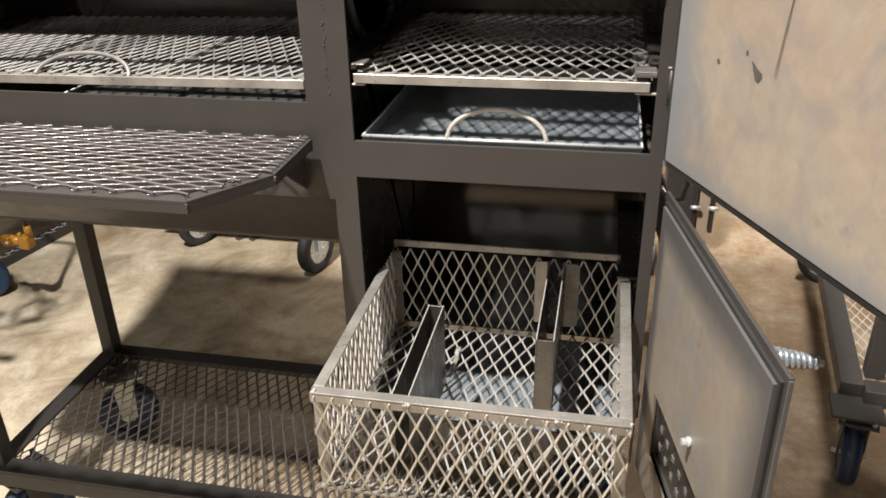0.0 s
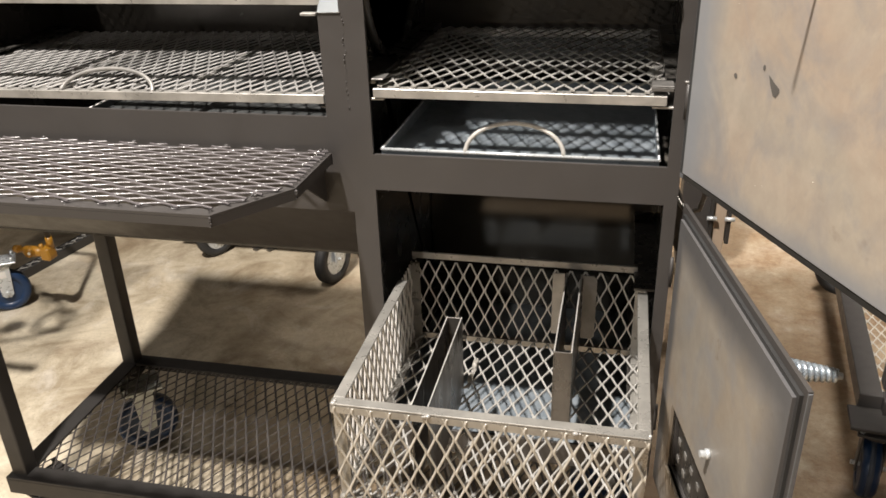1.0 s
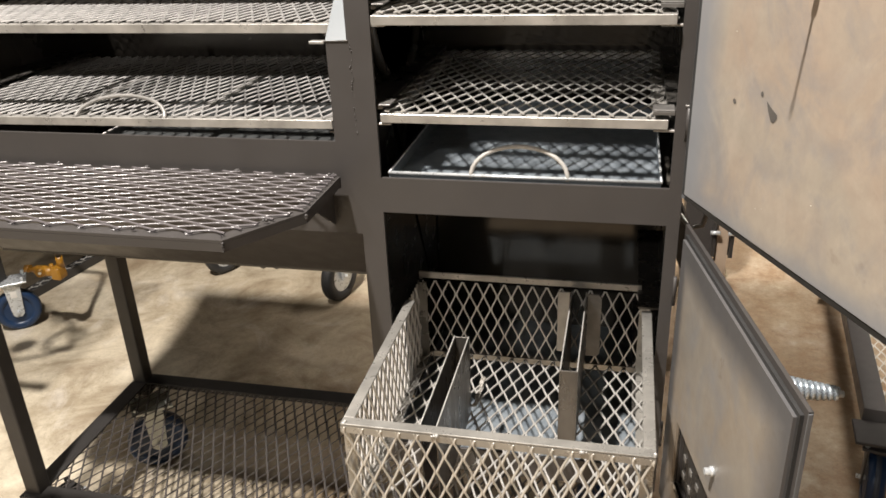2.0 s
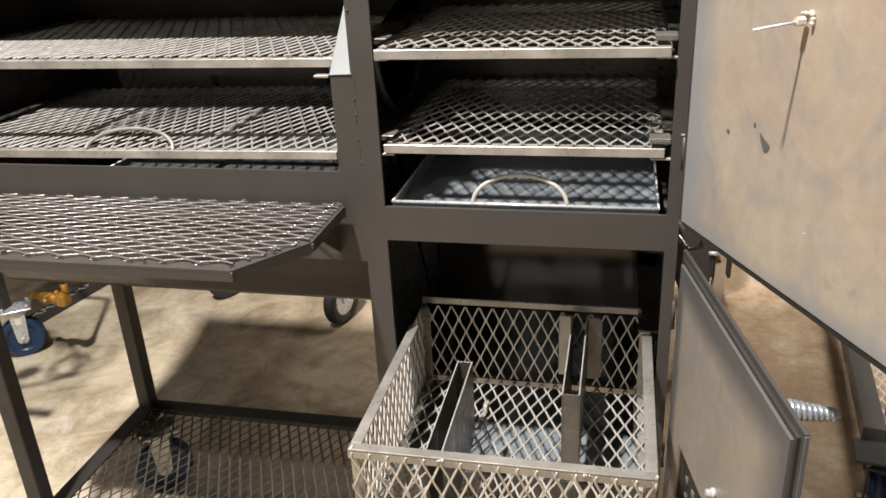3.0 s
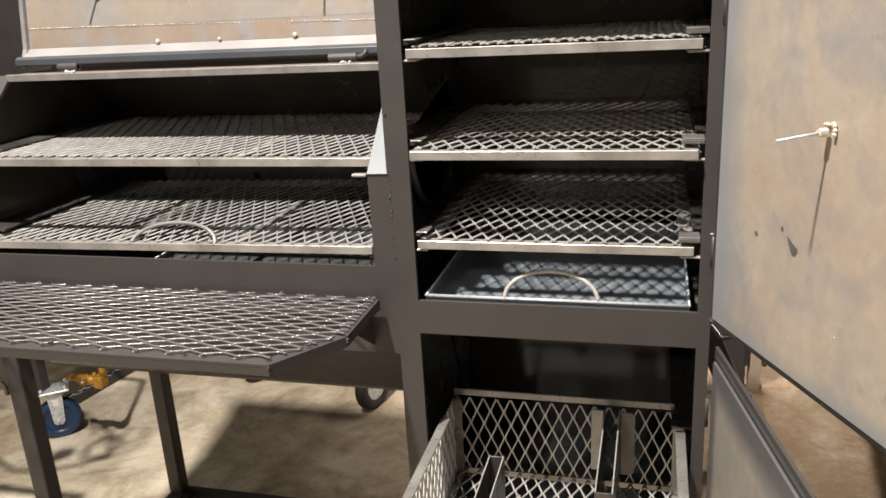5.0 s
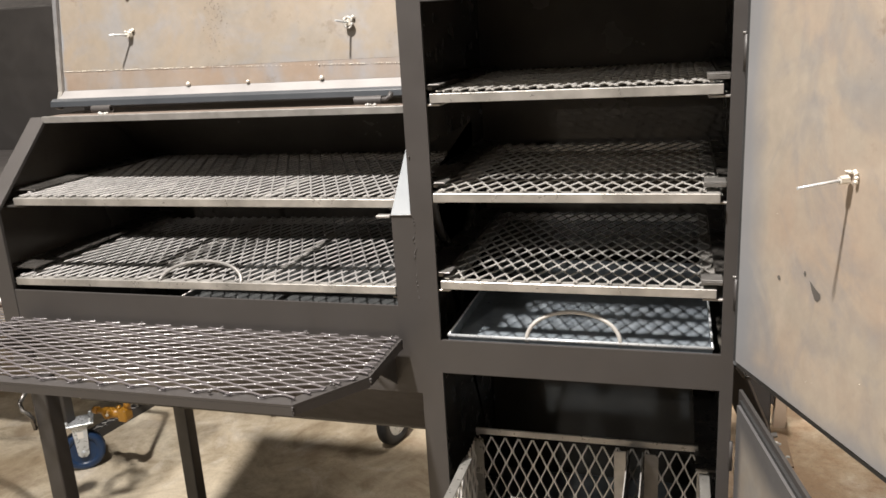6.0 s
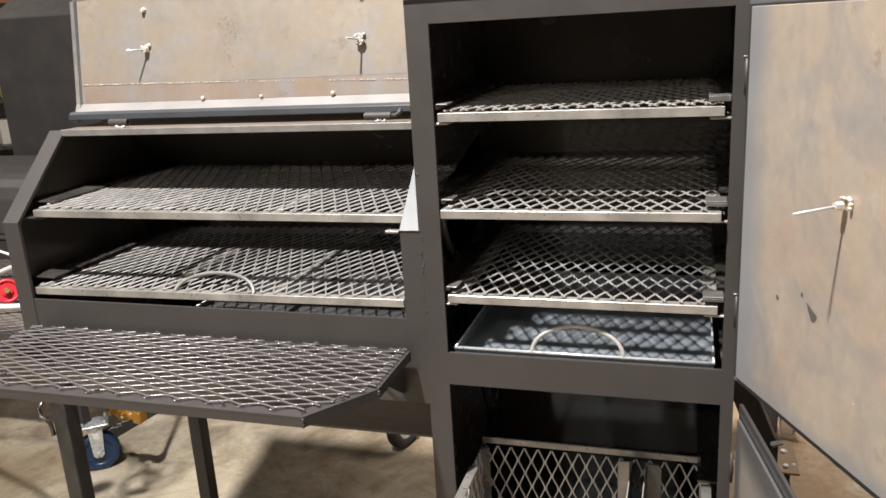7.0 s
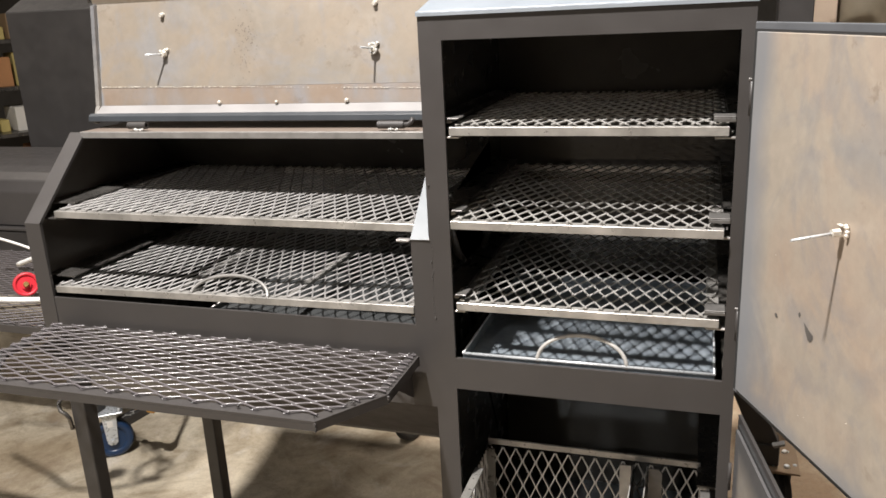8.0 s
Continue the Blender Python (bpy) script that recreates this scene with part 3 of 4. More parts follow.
for wx, wy in ((-0.489, -0.024), (-0.291, -0.024), (-0.69, -0.024), (-0.89, -0.024), (-0.1, -0.03), (-0.089, -0.024), (-0.62, -0.312), (-0.88, -0.28), (-0.34, -0.318), (-0.13, -0.258)):
    part("weld_spot", bead([(wx, wy, SZ + 0.003), (wx + 0.008, wy + 0.002, SZ + 0.004)], 0.0034, 0.004, 0.5), PAINT, shelf)
for wx, wy in ((-0.169, -0.33), (-0.077, -0.2), (-0.95, -0.33), (-1.04, -0.2)):
    part("weld_spot", bead([(wx, wy, SZ - 0.024), (wx + 0.001, wy, SZ - 0.006)], 0.0026, 0.004, 0.5), PAINT, shelf)
for gx in (-0.1, -1.02):
    part("gusset", prism([(-0.004, SZ - 0.03), (-0.12, SZ - 0.03), (-0.004, SZ - 0.11)], gx - 0.004, gx, "x"), PAINT, smoker)

# legs and lower rack
RX0, RX1, RY0, RY1, RZ = -1.0, 0.55, -0.085, 0.485, 0.28
for lx, ly, lz in ((-0.991, -0.07, 1.03), (-0.994, 0.432, 0.87), (-0.045, 0.52, 0.5), (0.5, 0.52, 0.5)):
    part("leg", box(lx, lx + 0.042, ly, ly + 0.043, RZ - 0.05, lz, 0.004, seg=2), PAINT_DARK, smoker)
rack = part("lower_rack", box(RX0, RX1, RY0, RY0 + 0.05, RZ - 0.006, RZ, 0.001), PAINT_DARK, smoker, "lower rack of painted expanded steel")
part("rack_bar", box(RX0, RX1, RY1 - 0.05, RY1, RZ - 0.006, RZ, 0.001), PAINT_DARK, rack)
part("rack_bar", box(RX0, RX0 + 0.05, RY0 + 0.05, RY1 - 0.05, RZ - 0.006, RZ, 0.001), PAINT_DARK, rack)
part("rack_bar", box(RX0, RX1, RY0, RY0 + 0.006, RZ - 0.05, RZ - 0.0065, 0.001), PAINT_DARK, rack)
part("rack_bar", box(RX0, RX1, RY1 - 0.006, RY1, RZ - 0.05, RZ - 0.0065, 0.001), PAINT_DARK, rack)
part("rack_bar", box(RX0, RX0 + 0.006, RY0 + 0.006, RY1 - 0.006, RZ - 0.05, RZ - 0.0065, 0.001), PAINT_DARK, rack)
m = expanded(RX1 - RX0 - 0.06, RY1 - RY0 - 0.06, False, strand=0.0066, thick=0.003, tilt=40, phase=(0.01, 0.0))
m.transform(Matrix.Translation((RX0 + 0.03, RY0 + 0.03, RZ - 0.009)))
part("mesh_panel", m, MESH_DARK, rack)

part("tie_hook", tube([(-1.015, -0.06, 0.985), (-1.022, -0.075, 0.965), (-1.014, -0.08, 0.948), (-1.0, -0.08, 0.942), (-0.992, -0.078, 0.93), (-0.99, -0.076, 0.9)], 0.0055, 8), SCALE_STEEL, smoker, "bent steel hook")

# doors
def door_frame(hx, hy, ux, uy):
    """Matrix: x along the door from its hinge, y out of its inner face, z up."""
    u = Vector((ux, uy, 0)).normalized()
    n = Vector((u.y, -u.x, 0))
    return Matrix(((u.x, n.x, 0, hx), (u.y, n.y, 0, hy), (0, 0, 1, 0), (0, 0, 0, 1)))


UD = door_frame(0.564, -0.053, 0.42, -0.907)


def placed(bm, m):
    bm.transform(m)
    return bm


upper_door = part("upper_door", placed(box(-0.046, 0.592, -0.02, -0.012, 1.137, 1.818, 0.0015), UD), EDGE_GREY, smoker, "open cabinet door with bare tan steel inside")
part("inner_plate", placed(box(-0.016, 0.58, -0.0115, 0.0, 1.156, 1.803, 0.001), UD), DOOR_IN, upper_door, "bare tan steel plate with smears")
part("gasket", placed(box(-0.03, 0.583, -0.0118, -0.004, 1.152, 1.807), UD), RUBBER, upper_door, "black gasket edge")
p = UD @ Vector((0.262, 0.012, 1.535))
part("pin", tube([p, p + Vector((-0.06, -0.027, -0.006))], 0.0021, 8), ZINC, upper_door)
n = bmesh.new()
bmesh.ops.create_cone(n, cap_ends=True, segments=6, radius1=0.0062, radius2=0.0058, depth=0.012)
n.transform(Matrix.Translation(p) @ (UD.to_3x3() @ Vector((0, 1, 0))).to_track_quat("Z", "Y").to_matrix().to_4x4())
part("nut", n, WELD, upper_door)
pw = UD @ Vector((0.262, 0.002, 1.535))
part("weld_spot", bead([pw + Vector((-0.006, 0.012, 0.008)), pw + Vector((0.004, -0.012, 0.012)), pw + Vector((0.004, -0.012, -0.004))], 0.0027, 0.005, 0.6), WELD, upper_door)


def scorch(parent, m, pts):
    """A dark scale mark on a plate, a hair proud of it."""
    b = bmesh.new()
    b.faces.new([b.verts.new(m @ Vector((u, 0.0006, v))) for u, v in pts])
    part("scale_mark", b, MARK, parent, "dark flake of mill scale")


def blot(u, v, ru, rv, n=9):
    return [(u + ru * math.cos(2 * math.pi * k / n) * (1 + 0.2 * math.sin(5 * k)), v + rv * math.sin(2 * math.pi * k / n)) for k in range(n)]


scorch(upper_door, UD, blot(0.1065, 1.3505, 0.0045, 0.004))
scorch(upper_door, UD, blot(0.1735, 1.377, 0.003, 0.0045, 7))
scorch(upper_door, UD, [(0.186, 1.37), (0.19, 1.368), (0.201, 1.362), (0.213, 1.357), (0.214, 1.352), (0.207, 1.3435), (0.2, 1.345), (0.192, 1.357)])
for u, v in ((0.19, 1.21), (0.205, 1.215), (0.41, 1.69), (0.09, 1.45), (0.31, 1.26)):
    part("spatter", bead([UD @ Vector((u, 0.0, v)), UD @ Vector((u + 0.003, 0.0, v + 0.001))], 0.0006, 0.0015), WELD, upper_door)
for hz in (1.27, 1.69):
    part("hinge", tube([(0.5565, -0.005, hz - 0.03), (0.5565, -0.005, hz + 0.03)], 0.0042, 12), PAINT, smoker)
    part("weld_spot", bead([(0.551, -0.002, hz + 0.033), (0.556, -0.004, hz + 0.033)], 0.0026, 0.004), TAB, smoker)

FD = door_frame(0.562, -0.02, 0.197, -0.980)
firebox_door = part("firebox_door", placed(holed_plate(-0.015, 0.545, 0.47, 1.086, 0.09, 0.46, 0.585, 0.72, -0.016, -0.01, lambda u, v, d: (u, d, v)), FD), PAINT, smoker, "open firebox door of smeared grey steel")
part("inner_plate", placed(holed_plate(0.012, 0.53, 0.49, 1.068, 0.085, 0.465, 0.58, 0.725, -0.0095, 0.0, lambda u, v, d: (u, d, v)), FD), FIRE_DOOR_IN, firebox_door, "grey steel plate with pale smears")
part("gasket", placed(holed_plate(0.006, 0.536, 0.482, 1.075, 0.085, 0.465, 0.58, 0.725, -0.0099, -0.005, lambda u, v, d: (u, d, v)), FD), RUBBER, firebox_door, "black gasket edge")
part("bare_edge", placed(box(0.5452, 0.547, -0.0155, -0.0095, 0.47, 1.084, 0.0005), FD), EDGE_GREY, firebox_door, "worn bare edge")
part("air_slider", placed(box(0.08, 0.47, -0.024, -0.0165, 0.575, 0.73), FD), SCALE_STEEL, firebox_door)
for k in range(9):
    for row in (0.615, 0.655, 0.695):
        part("vent_notch", placed(box(0.1 + 0.04 * k, 0.114 + 0.04 * k, -0.0164, -0.0145, row - 0.006, row + 0.006, 0.0005), FD), TAB, firebox_door)
part("bolt", placed(tube([(0.3, 0.0, 0.79), (0.3, 0.006, 0.79), (0.3, 0.0062, 0.79), (0.3, 0.015, 0.79)], [0.0085, 0.0085, 0.0062, 0.0062], 8), FD), ZINC, firebox_door)
for hz in (0.62, 0.95):
    part("hinge", tube([(0.559, -0.007, hz - 0.03), (0.559, -0.007, hz + 0.03)], 0.0032, 12), PAINT, smoker)


def spring_handle(a, c, r0, r1, turns=13):
    a, c = Vector(a), Vector(c)
    d = (c - a).normalized()
    s = d.orthogonal().normalized()
    t = d.cross(s)
    pts, rr = [], []
    for i in range(turns * 12 + 1):
        f = i / (turns * 12)
        r = r0 + (r1 - r0) * f
        w = 2 * math.pi * turns * f
        pts.append(a.lerp(c, f) + r * (math.cos(w) * s + math.sin(w) * t))
    return tube(pts, 0.0041, 8)


ha, hb = (0.675, -0.30, 0.954), (0.788, -0.29, 0.942)
handle = part("spring_handle", spring_handle(ha, hb, 0.0185, 0.0075), SPRING, firebox_door, "zinc-plated coil spring handle")
part("handle_rod", tube([ha, Vector(ha).lerp(Vector(hb), 1.06)], 0.0055, 8), ZINC, firebox_door)


# ---- loose grates, pans and basket ----
def grate(x0, x1, y0, y1, z, name, label, long_x=False, phase=(0.006, 0.0), tilt=-32, strand=0.0042, thick=0.0026, mat=MESH, cross=()):
    g = thing(name, pose((x0 + x1) / 2, (y0 + y1) / 2, z), label, "grill grate", "grates in the smoker")
    h = 0.017
    part("front_bar", box(x0, x1, y0, y0 + 0.0045, z, z + h, 0.0008), FRAME, g, "bare steel angle bar")
    part("front_flange", box(x0, x1, y0 + 0.0045, y0 + 0.022, z + h - 0.004, z + h - 0.0006), FRAME, g)
    part("side_bar", box(x0, x0 + 0.022, y0 + 0.022, y1, z + h - 0.004, z + h - 0.0006), FRAME, g)
    part("side_bar", box(x1 - 0.022, x1, y0 + 0.022, y1, z + h - 0.004, z + h - 0.0006), FRAME, g)
    part("back_bar", box(x0, x1, y1, y1 + 0.0045, z, z + h, 0.0008), FRAME, g)
    for cx in cross:
        part("cross_bar", box(cx - 0.0095, cx + 0.0095, y0 + 0.0225, y1 - 0.0005, z + h - 0.005, z + h - 0.001, 0.0008), FRAME, g)
    mm = expanded(x1 - x0 - 0.008, y1 - y0 - 0.008, long_x, bond=0.008, phase=phase, tilt=tilt, strand=strand, thick=thick)
    mm.transform(Matrix.Translation((x0 + 0.004, y0 + 0.006, z + h + 0.004)))
    part("mesh_panel", mm, mat, g)
    return g


for i, gz in enumerate(GRATES):
    grate(0.006, 0.524, 0.001 if i != 1 else -0.016, 0.575, gz, "cabinet_grate", "bare expanded steel grate on cabinet slide rails", phase=(0.006 + 0.004 * i, 0.004 * i), tilt=-14, strand=0.004, thick=0.0029)


def arch(x0, x1, y, z, rise, back):
    n = 20
    pts = []
    for i in range(n + 1):
        w = math.pi * i / n
        k = math.sin(w) ** 0.88
        pts.append(((x0 + x1) / 2 - (x1 - x0) / 2 * math.cos(w), y + back * k, z + rise * k))
    return tube(pts, 0.0042, 10)


g = grate(-1.036, -0.09, 0.002, 0.585, 1.238, "barrel_grate", "bare expanded steel grate with round arch handle", phase=(0.0, 0.0), strand=0.0037, mat=MESH_DULL, cross=(-0.7, -0.4))
part("arch_handle", arch(-0.648, -0.444, 0.004, 1.25, 0.04, 0.04), TAB, g, "bent bare steel rod handle")
g.matrix_basis = g.matrix_basis @ pose(0, 0, 0, 0, -0.7, 0)
grate(-1.022, -0.085, 0.026, 0.6, 1.418, "barrel_grate", "bare expanded steel upper grate in the barrel", phase=(0.013, 0.01), strand=0.0037, mat=MESH_DULL, cross=(-0.715, -0.39))
for gz in (1.24, 1.418):
    for xa, xb in ((-1.085, -1.0), (-0.1, -0.05)):
        part("grate_rail", box(xa, xb, 0.03 if gz < 1.3 else 0.075, 0.6, gz + 0.024, gz + 0.028, 0.0008), SCALE_STEEL, smoker)
        part("grate_rail", box(xa, xb, 0.01 if gz < 1.3 else 0.03, 0.6, gz - 0.006, gz - 0.002, 0.0008), SCALE_STEEL, smoker)


def tray(name, label, x0, x1, y0, y1, z, h, handle=None, mat=GALV, edge=ZINC):
    t = thing(name, pose((x0 + x1) / 2, (y0 + y1) / 2, z), label, "drip pan")
    part("pan_bottom", box(x0, x1, y0, y1, z, z + 0.002), mat, t)
    for args in ((x0, x1, y0, y0 + 0.002), (x0, x1, y1 - 0.002, y1), (x0, x0 + 0.002, y0 + 0.002, y1 - 0.002), (x1 - 0.002, x1, y0 + 0.002, y1 - 0.002)):
        part("pan_side", box(*args, z + 0.002, z + h), mat, t)
    part("rim", tube([(x0, y0, z + h), (x1, y0, z + h)], 0.0034, 8), edge, t)
    for xs in (x0, x1):
        part("rim", tube([(xs, y0, z + h), (xs, y1, z + h)], 0.0024, 8), edge, t)
    if handle:
        part("arch_handle", arch(*handle), ROD, t, "bent bare steel rod handle")
    return t


tray("drip_pan", "shallow galvanised drip pan with arch handle", 0.012, 0.521, 0.014, 0.56, 1.131, 0.026, (0.172, 0.354, 0.014, 1.152, 0.06, 0.014))
tray("barrel_pan", "dark oiled steel tray under the barrel grate", -0.62, -0.09, 0.03, 0.57, 1.19, 0.016, None, PAN_DARK, TAB)

# charcoal basket
BX0, BX1, BY0, BY1, BZ0, BZ1 = 0.014, 0.527, -0.37, 0.18, 0.65, 0.85
basket = thing("charcoal_basket", pose(0.268, -0.1, BZ0), "bare expanded steel charcoal basket pulled out of firebox", "charcoal basket")
T = 0.02
part("top_bar", box(BX0, BX1, BY0, BY0 + T, BZ1 - 0.004, BZ1, 0.001), BASKET_BAR, basket)
part("top_bar", box(BX0, BX1, BY0, BY0 + 0.004, BZ1 - 0.018, BZ1 - 0.0045), BASKET_BAR, basket)
part("top_bar", box(BX0 + 0.002, BX1 - 0.02, BY1 - 0.005, BY1, BZ1 - 0.002, BZ1 + 0.0135, 0.001), FRAME, basket)
part("top_bar", box(BX0, BX0 + T, BY0 + T, BY1 - 0.115, BZ1 - 0.004, BZ1, 0.001), BASKET_BAR, basket)
part("top_bar", box(BX1 - T, BX1, BY0 + T, BY1 - 0.09, BZ1 - 0.004, BZ1, 0.001), BASKET_BAR, basket)
part("top_bar", box(BX1 - 0.004, BX1, BY0 + T, BY1 - 0.09, BZ1 - 0.018, BZ1 - 0.0045), BASKET_BAR, basket)
for cx, cy in ((BX0 + 0.002, BY0 + 0.008), (BX1 - 0.022, BY0 + 0.008), (BX0 + 0.002, BY1 - 0.022), (BX1 - 0.022, BY1 - 0.022)):
    part("corner_post", box(cx, cx + 0.02, cy, cy + 0.004, BZ0, BZ1 - 0.005), BASKET_BAR, basket)
part("bottom_bar", box(BX0, BX1, BY0, BY0 + 0.02, BZ0 - 0.004, BZ0), BASKET_BAR, basket)
part("bottom_bar", box(BX0, BX1, BY1 - 0.012, BY1, BZ0 - 0.004, BZ0 + 0.01), BASKET_BAR, basket)
part("bottom_bar", box(BX0, BX0 + 0.02, BY0 + 0.02, BY1 - 0.012, BZ0 - 0.004, BZ0), BASKET_BAR, basket)
part("bottom_bar", box(BX1 - 0.02, BX1, BY0 + 0.02, BY1 - 0.012, BZ0 - 0.004, BZ0), BASKET_BAR, basket)
for wx, wy in ((BX0 + 0.004, BY0 + 0.003), (BX1 - 0.004, BY0 + 0.003), (BX0 + 0.006, BY1 - 0.004), (BX1 - 0.024, BY1 - 0.004)):
    part("weld_spot", bead([(wx, wy, BZ1 - 0.004), (wx + 0.003, wy + 0.004, BZ1 + 0.001)], 0.0042, 0.004, 0.5), MESH, basket)
for wx in (0.17, 0.41):
    part("weld_spot", bead([(wx, BY0 - 0.001, BZ1 - 0.006), (wx + 0.012, BY0 - 0.001, BZ1 - 0.004)], 0.0034, 0.004, 0.5), MESH, basket)
W, D, H = BX1 - BX0, BY1 - BY0, BZ1 - BZ0
m = expanded(W - 0.004, H - 0.006, False, phase=(0.02, 0.01), strand=0.0046, thick=0.0036, tilt=30, smooth=True, worn=0.25)
part("front_mesh", placed(m, Matrix(((1, 0, 0, BX0 + 0.002), (0, 0, -1, BY0 + 0.001), (0, 1, 0, BZ0), (0, 0, 0, 1)))), MESH_WARM, basket)
m = expanded(W - 0.02, H - 0.006, False, phase=(0.03, 0.006), tilt=12, strand=0.0036)
part("back_mesh", placed(m, Matrix(((1, 0, 0, BX0 + 0.01), (0, 0, -1, BY1 - 0.007), (0, 1, 0, BZ0), (0, 0, 0, 1)))), MESH_LIFTED, basket)
for sx in (BX0 + 0.003, BX1 - 0.003):
    m = expanded(D - 0.02, H - 0.006, False, phase=(0.012, 0.004), tilt=20)
    part("side_mesh", placed(m, Matrix(((0, 0, 1, sx), (1, 0, 0, BY0 + 0.01), (0, 1, 0, BZ0), (0, 0, 0, 1)))), MESH_LIFTED, basket)
m = expanded(W - 0.012, D - 0.012, False, phase=(0.0, 0.012), tilt=12)
part("bottom_mesh", placed(m, Matrix.Translation((BX0 + 0.006, BY0 + 0.006, BZ0 + 0.006))), MESH, basket)


def divider(x0, x1, y0, y1, z0, z1, near):
    """A strip bent to a U, standing on edge along the basket. near: the closed end faces the front."""
    t = 0.0028
    d = part("divider", box(x0, x0 + t, y0, y1, z0, z1, 0.0004), SCALE_STEEL, basket, "bent mill-scale steel divider")
    part("divider_side", box(x1 - t, x1, y0, y1, z0, z1, 0.0004), SCALE_STEEL, d)
    part("bare_edge", box(x0 + 0.0003, x0 + t - 0.0003, y0, y1, z1, z1 + 0.0012), MESH, d, "bright sheared edge")
    part("bare_edge", box(x1 - t + 0.0003, x1 - 0.0003, y0, y1, z1, z1 + 0.0012), MESH, d, "bright sheared edge")
    ye = y0 if near else y1 - t
    part("divider_end", box(x0 + t, x1 - t, ye, ye + t, z0, z1, 0.0004), SCALE_STEEL, d)


divider(0.143, 0.174, -0.34, -0.05, BZ0 + 0.012, 0.84, False)
divider(0.359, 0.393, -0.14, 0.17, BZ0 + 0.012, 0.84, True)
part("divider_tab", box(0.33, 0.357, 0.163, 0.166, 0.69, 0.842, 0.0012), FRAME, basket)
part("divider_tab", prism([(0.395, 0.685), (0.418, 0.685), (0.425, 0.692), (0.425, 0.832), (0.418, 0.84), (0.395, 0.84)], 0.163, 0.166, "y"), TAB, basket)

scrap = thing("foil_scrap", pose(0.184, 0.01, BZ0 + 0.012), "crumpled bright foil scrap lying in the basket", "scrap")
b = bmesh.new()
rng = random.Random(9)
bmesh.ops.create_grid(b, x_segments=9, y_segments=6, size=1.0)
for v in b.verts:
    v.co = Vector((0.1805 + v.co.x * 0.005 + 0.0015 * math.sin(7 * v.co.y), 0.01 + v.co.y * 0.055, BZ0 + 0.016 + rng.uniform(0, 0.01)))
bmesh.ops.solidify(b, geom=b.faces[:], thickness=0.0006)
part("foil", b, MESH_LIFTED, scrap)


# ---- casters and the things behind ----
BRASS = bare_steel("brass", (0.5, 0.33, 0.12), (0.62, 0.42, 0.17), 0.35, 0.7, 40)
# pale galvanised, lifted past ZINC to stand in for light on one fork
FORK_LIT = bare_steel("lit_galvanised_fork", (0.56, 0.58, 0.53), (0.72, 0.74, 0.69), 0.4, 0.15, 40)
TREAD = steel_paint("scuffed_tread", (0.03, 0.045, 0.075), (0.07, 0.075, 0.085), 0.5)


def caster(parent, x, y, turn, mat=None, r=0.1, top=0.23, label="blue polyurethane caster with zinc fork", fork_mat=None):
    """A swivel caster under a thing."""
    m = pose(x, y, 0, 0, 0, turn)
    fork_mat = fork_mat or ZINC
    c = part("caster", placed(box(-0.05, 0.05, -0.06, 0.06, top - 0.012, top - 0.005, 0.001), m), fork_mat, parent, label)
    w = bmesh.new()
    prof = [(-0.022, r * 0.62), (-0.024, r * 0.9), (-0.016, r), (0.016, r), (0.024, r * 0.9), (0.022, r * 0.62)]
    n = 32
    rings = [[w.verts.new((px, rr * math.cos(2 * math.pi * k / n), r + rr * math.sin(2 * math.pi * k / n))) for k in range(n)] for px, rr in prof]
    for a, b in zip(rings, rings[1:] + rings[:1]):
        for k in range(n):
            w.faces.new((a[k], a[(k + 1) % n], b[(k + 1) % n], b[k])).smooth = True
    part("wheel", placed(w, m), mat or BLUE, c)
    part("rim", placed(tube([(-0.02, 0, r), (0.02, 0, r)], r * 0.63, 28), m), ZINC if mat else BLUE, c)
    part("tread_band", placed(tube([(-0.007, 0, r), (0.007, 0, r)], r + 0.0012, 32), m), RUBBER if mat else TREAD, c)
    for s in (-1, 1):
        f = prism([(-0.03, top - 0.03), (0.03, top - 0.03), (0.022, r - 0.01), (0.01, r - 0.022), (-0.01, r - 0.022), (-0.022, r - 0.01)], s * 0.031 - 0.0025, s * 0.031 + 0.0025, "x")
        part("fork", placed(f, m), fork_mat, c)
    part("swivel", placed(tube([(0, 0, top - 0.03), (0, 0, top - 0.012)], 0.042, 20), m), fork_mat, c)
    part("axle_bolt", placed(tube([(-0.045, 0, r), (0.045, 0, r)], 0.007, 8), m), ZINC, c)
    for bx, by in ((-0.038, -0.046), (0.038, -0.046), (-0.038, 0.046), (0.038, 0.046)):
        part("plate_bolt", placed(tube([(bx, by, top - 0.006), (bx, by, top + 0.012)], 0.007, 6), m), ZINC, c)
    return c


caster(smoker, -0.935, 0.41, 129, r=0.09, fork_mat=FORK_LIT)
caster(smoker, -0.94, -0.02, 160, fork_mat=PAINT_DARK)
caster(smoker, 0.48, 0.4, 100)
caster(smoker, 0.48, -0.0, 100)

# second smoker, beyond the barrel's end
second = thing("second_smoker", pose(-2.3, 1.6, 0), "dark grey painted steel smoker cart with mesh shelf", "smoker grill")
part("cabinet", prism([(1.5, 0.28), (1.5, 1.94), (1.72, 2.06), (2.2, 2.06), (2.2, 0.28)], -2.54, -2.02, "x", 0.004), PAINT_DARK, second)
barrel = [(0.98, 1.1), (0.98, 1.24), (1.0, 1.285), (1.04, 1.31), (1.1, 1.325), (1.2, 1.335), (1.49, 1.335), (1.49, 1.1)]
part("barrel_lid", prism(barrel, -3.4, -1.95, "x", 0.004), PAINT, second)
part("barrel", prism([(0.96, 0.8), (0.96, 1.08), (0.98, 1.097), (1.49, 1.097), (1.49, 0.8)], -3.4, -1.93, "x", 0.004), PAINT_DARK, second)
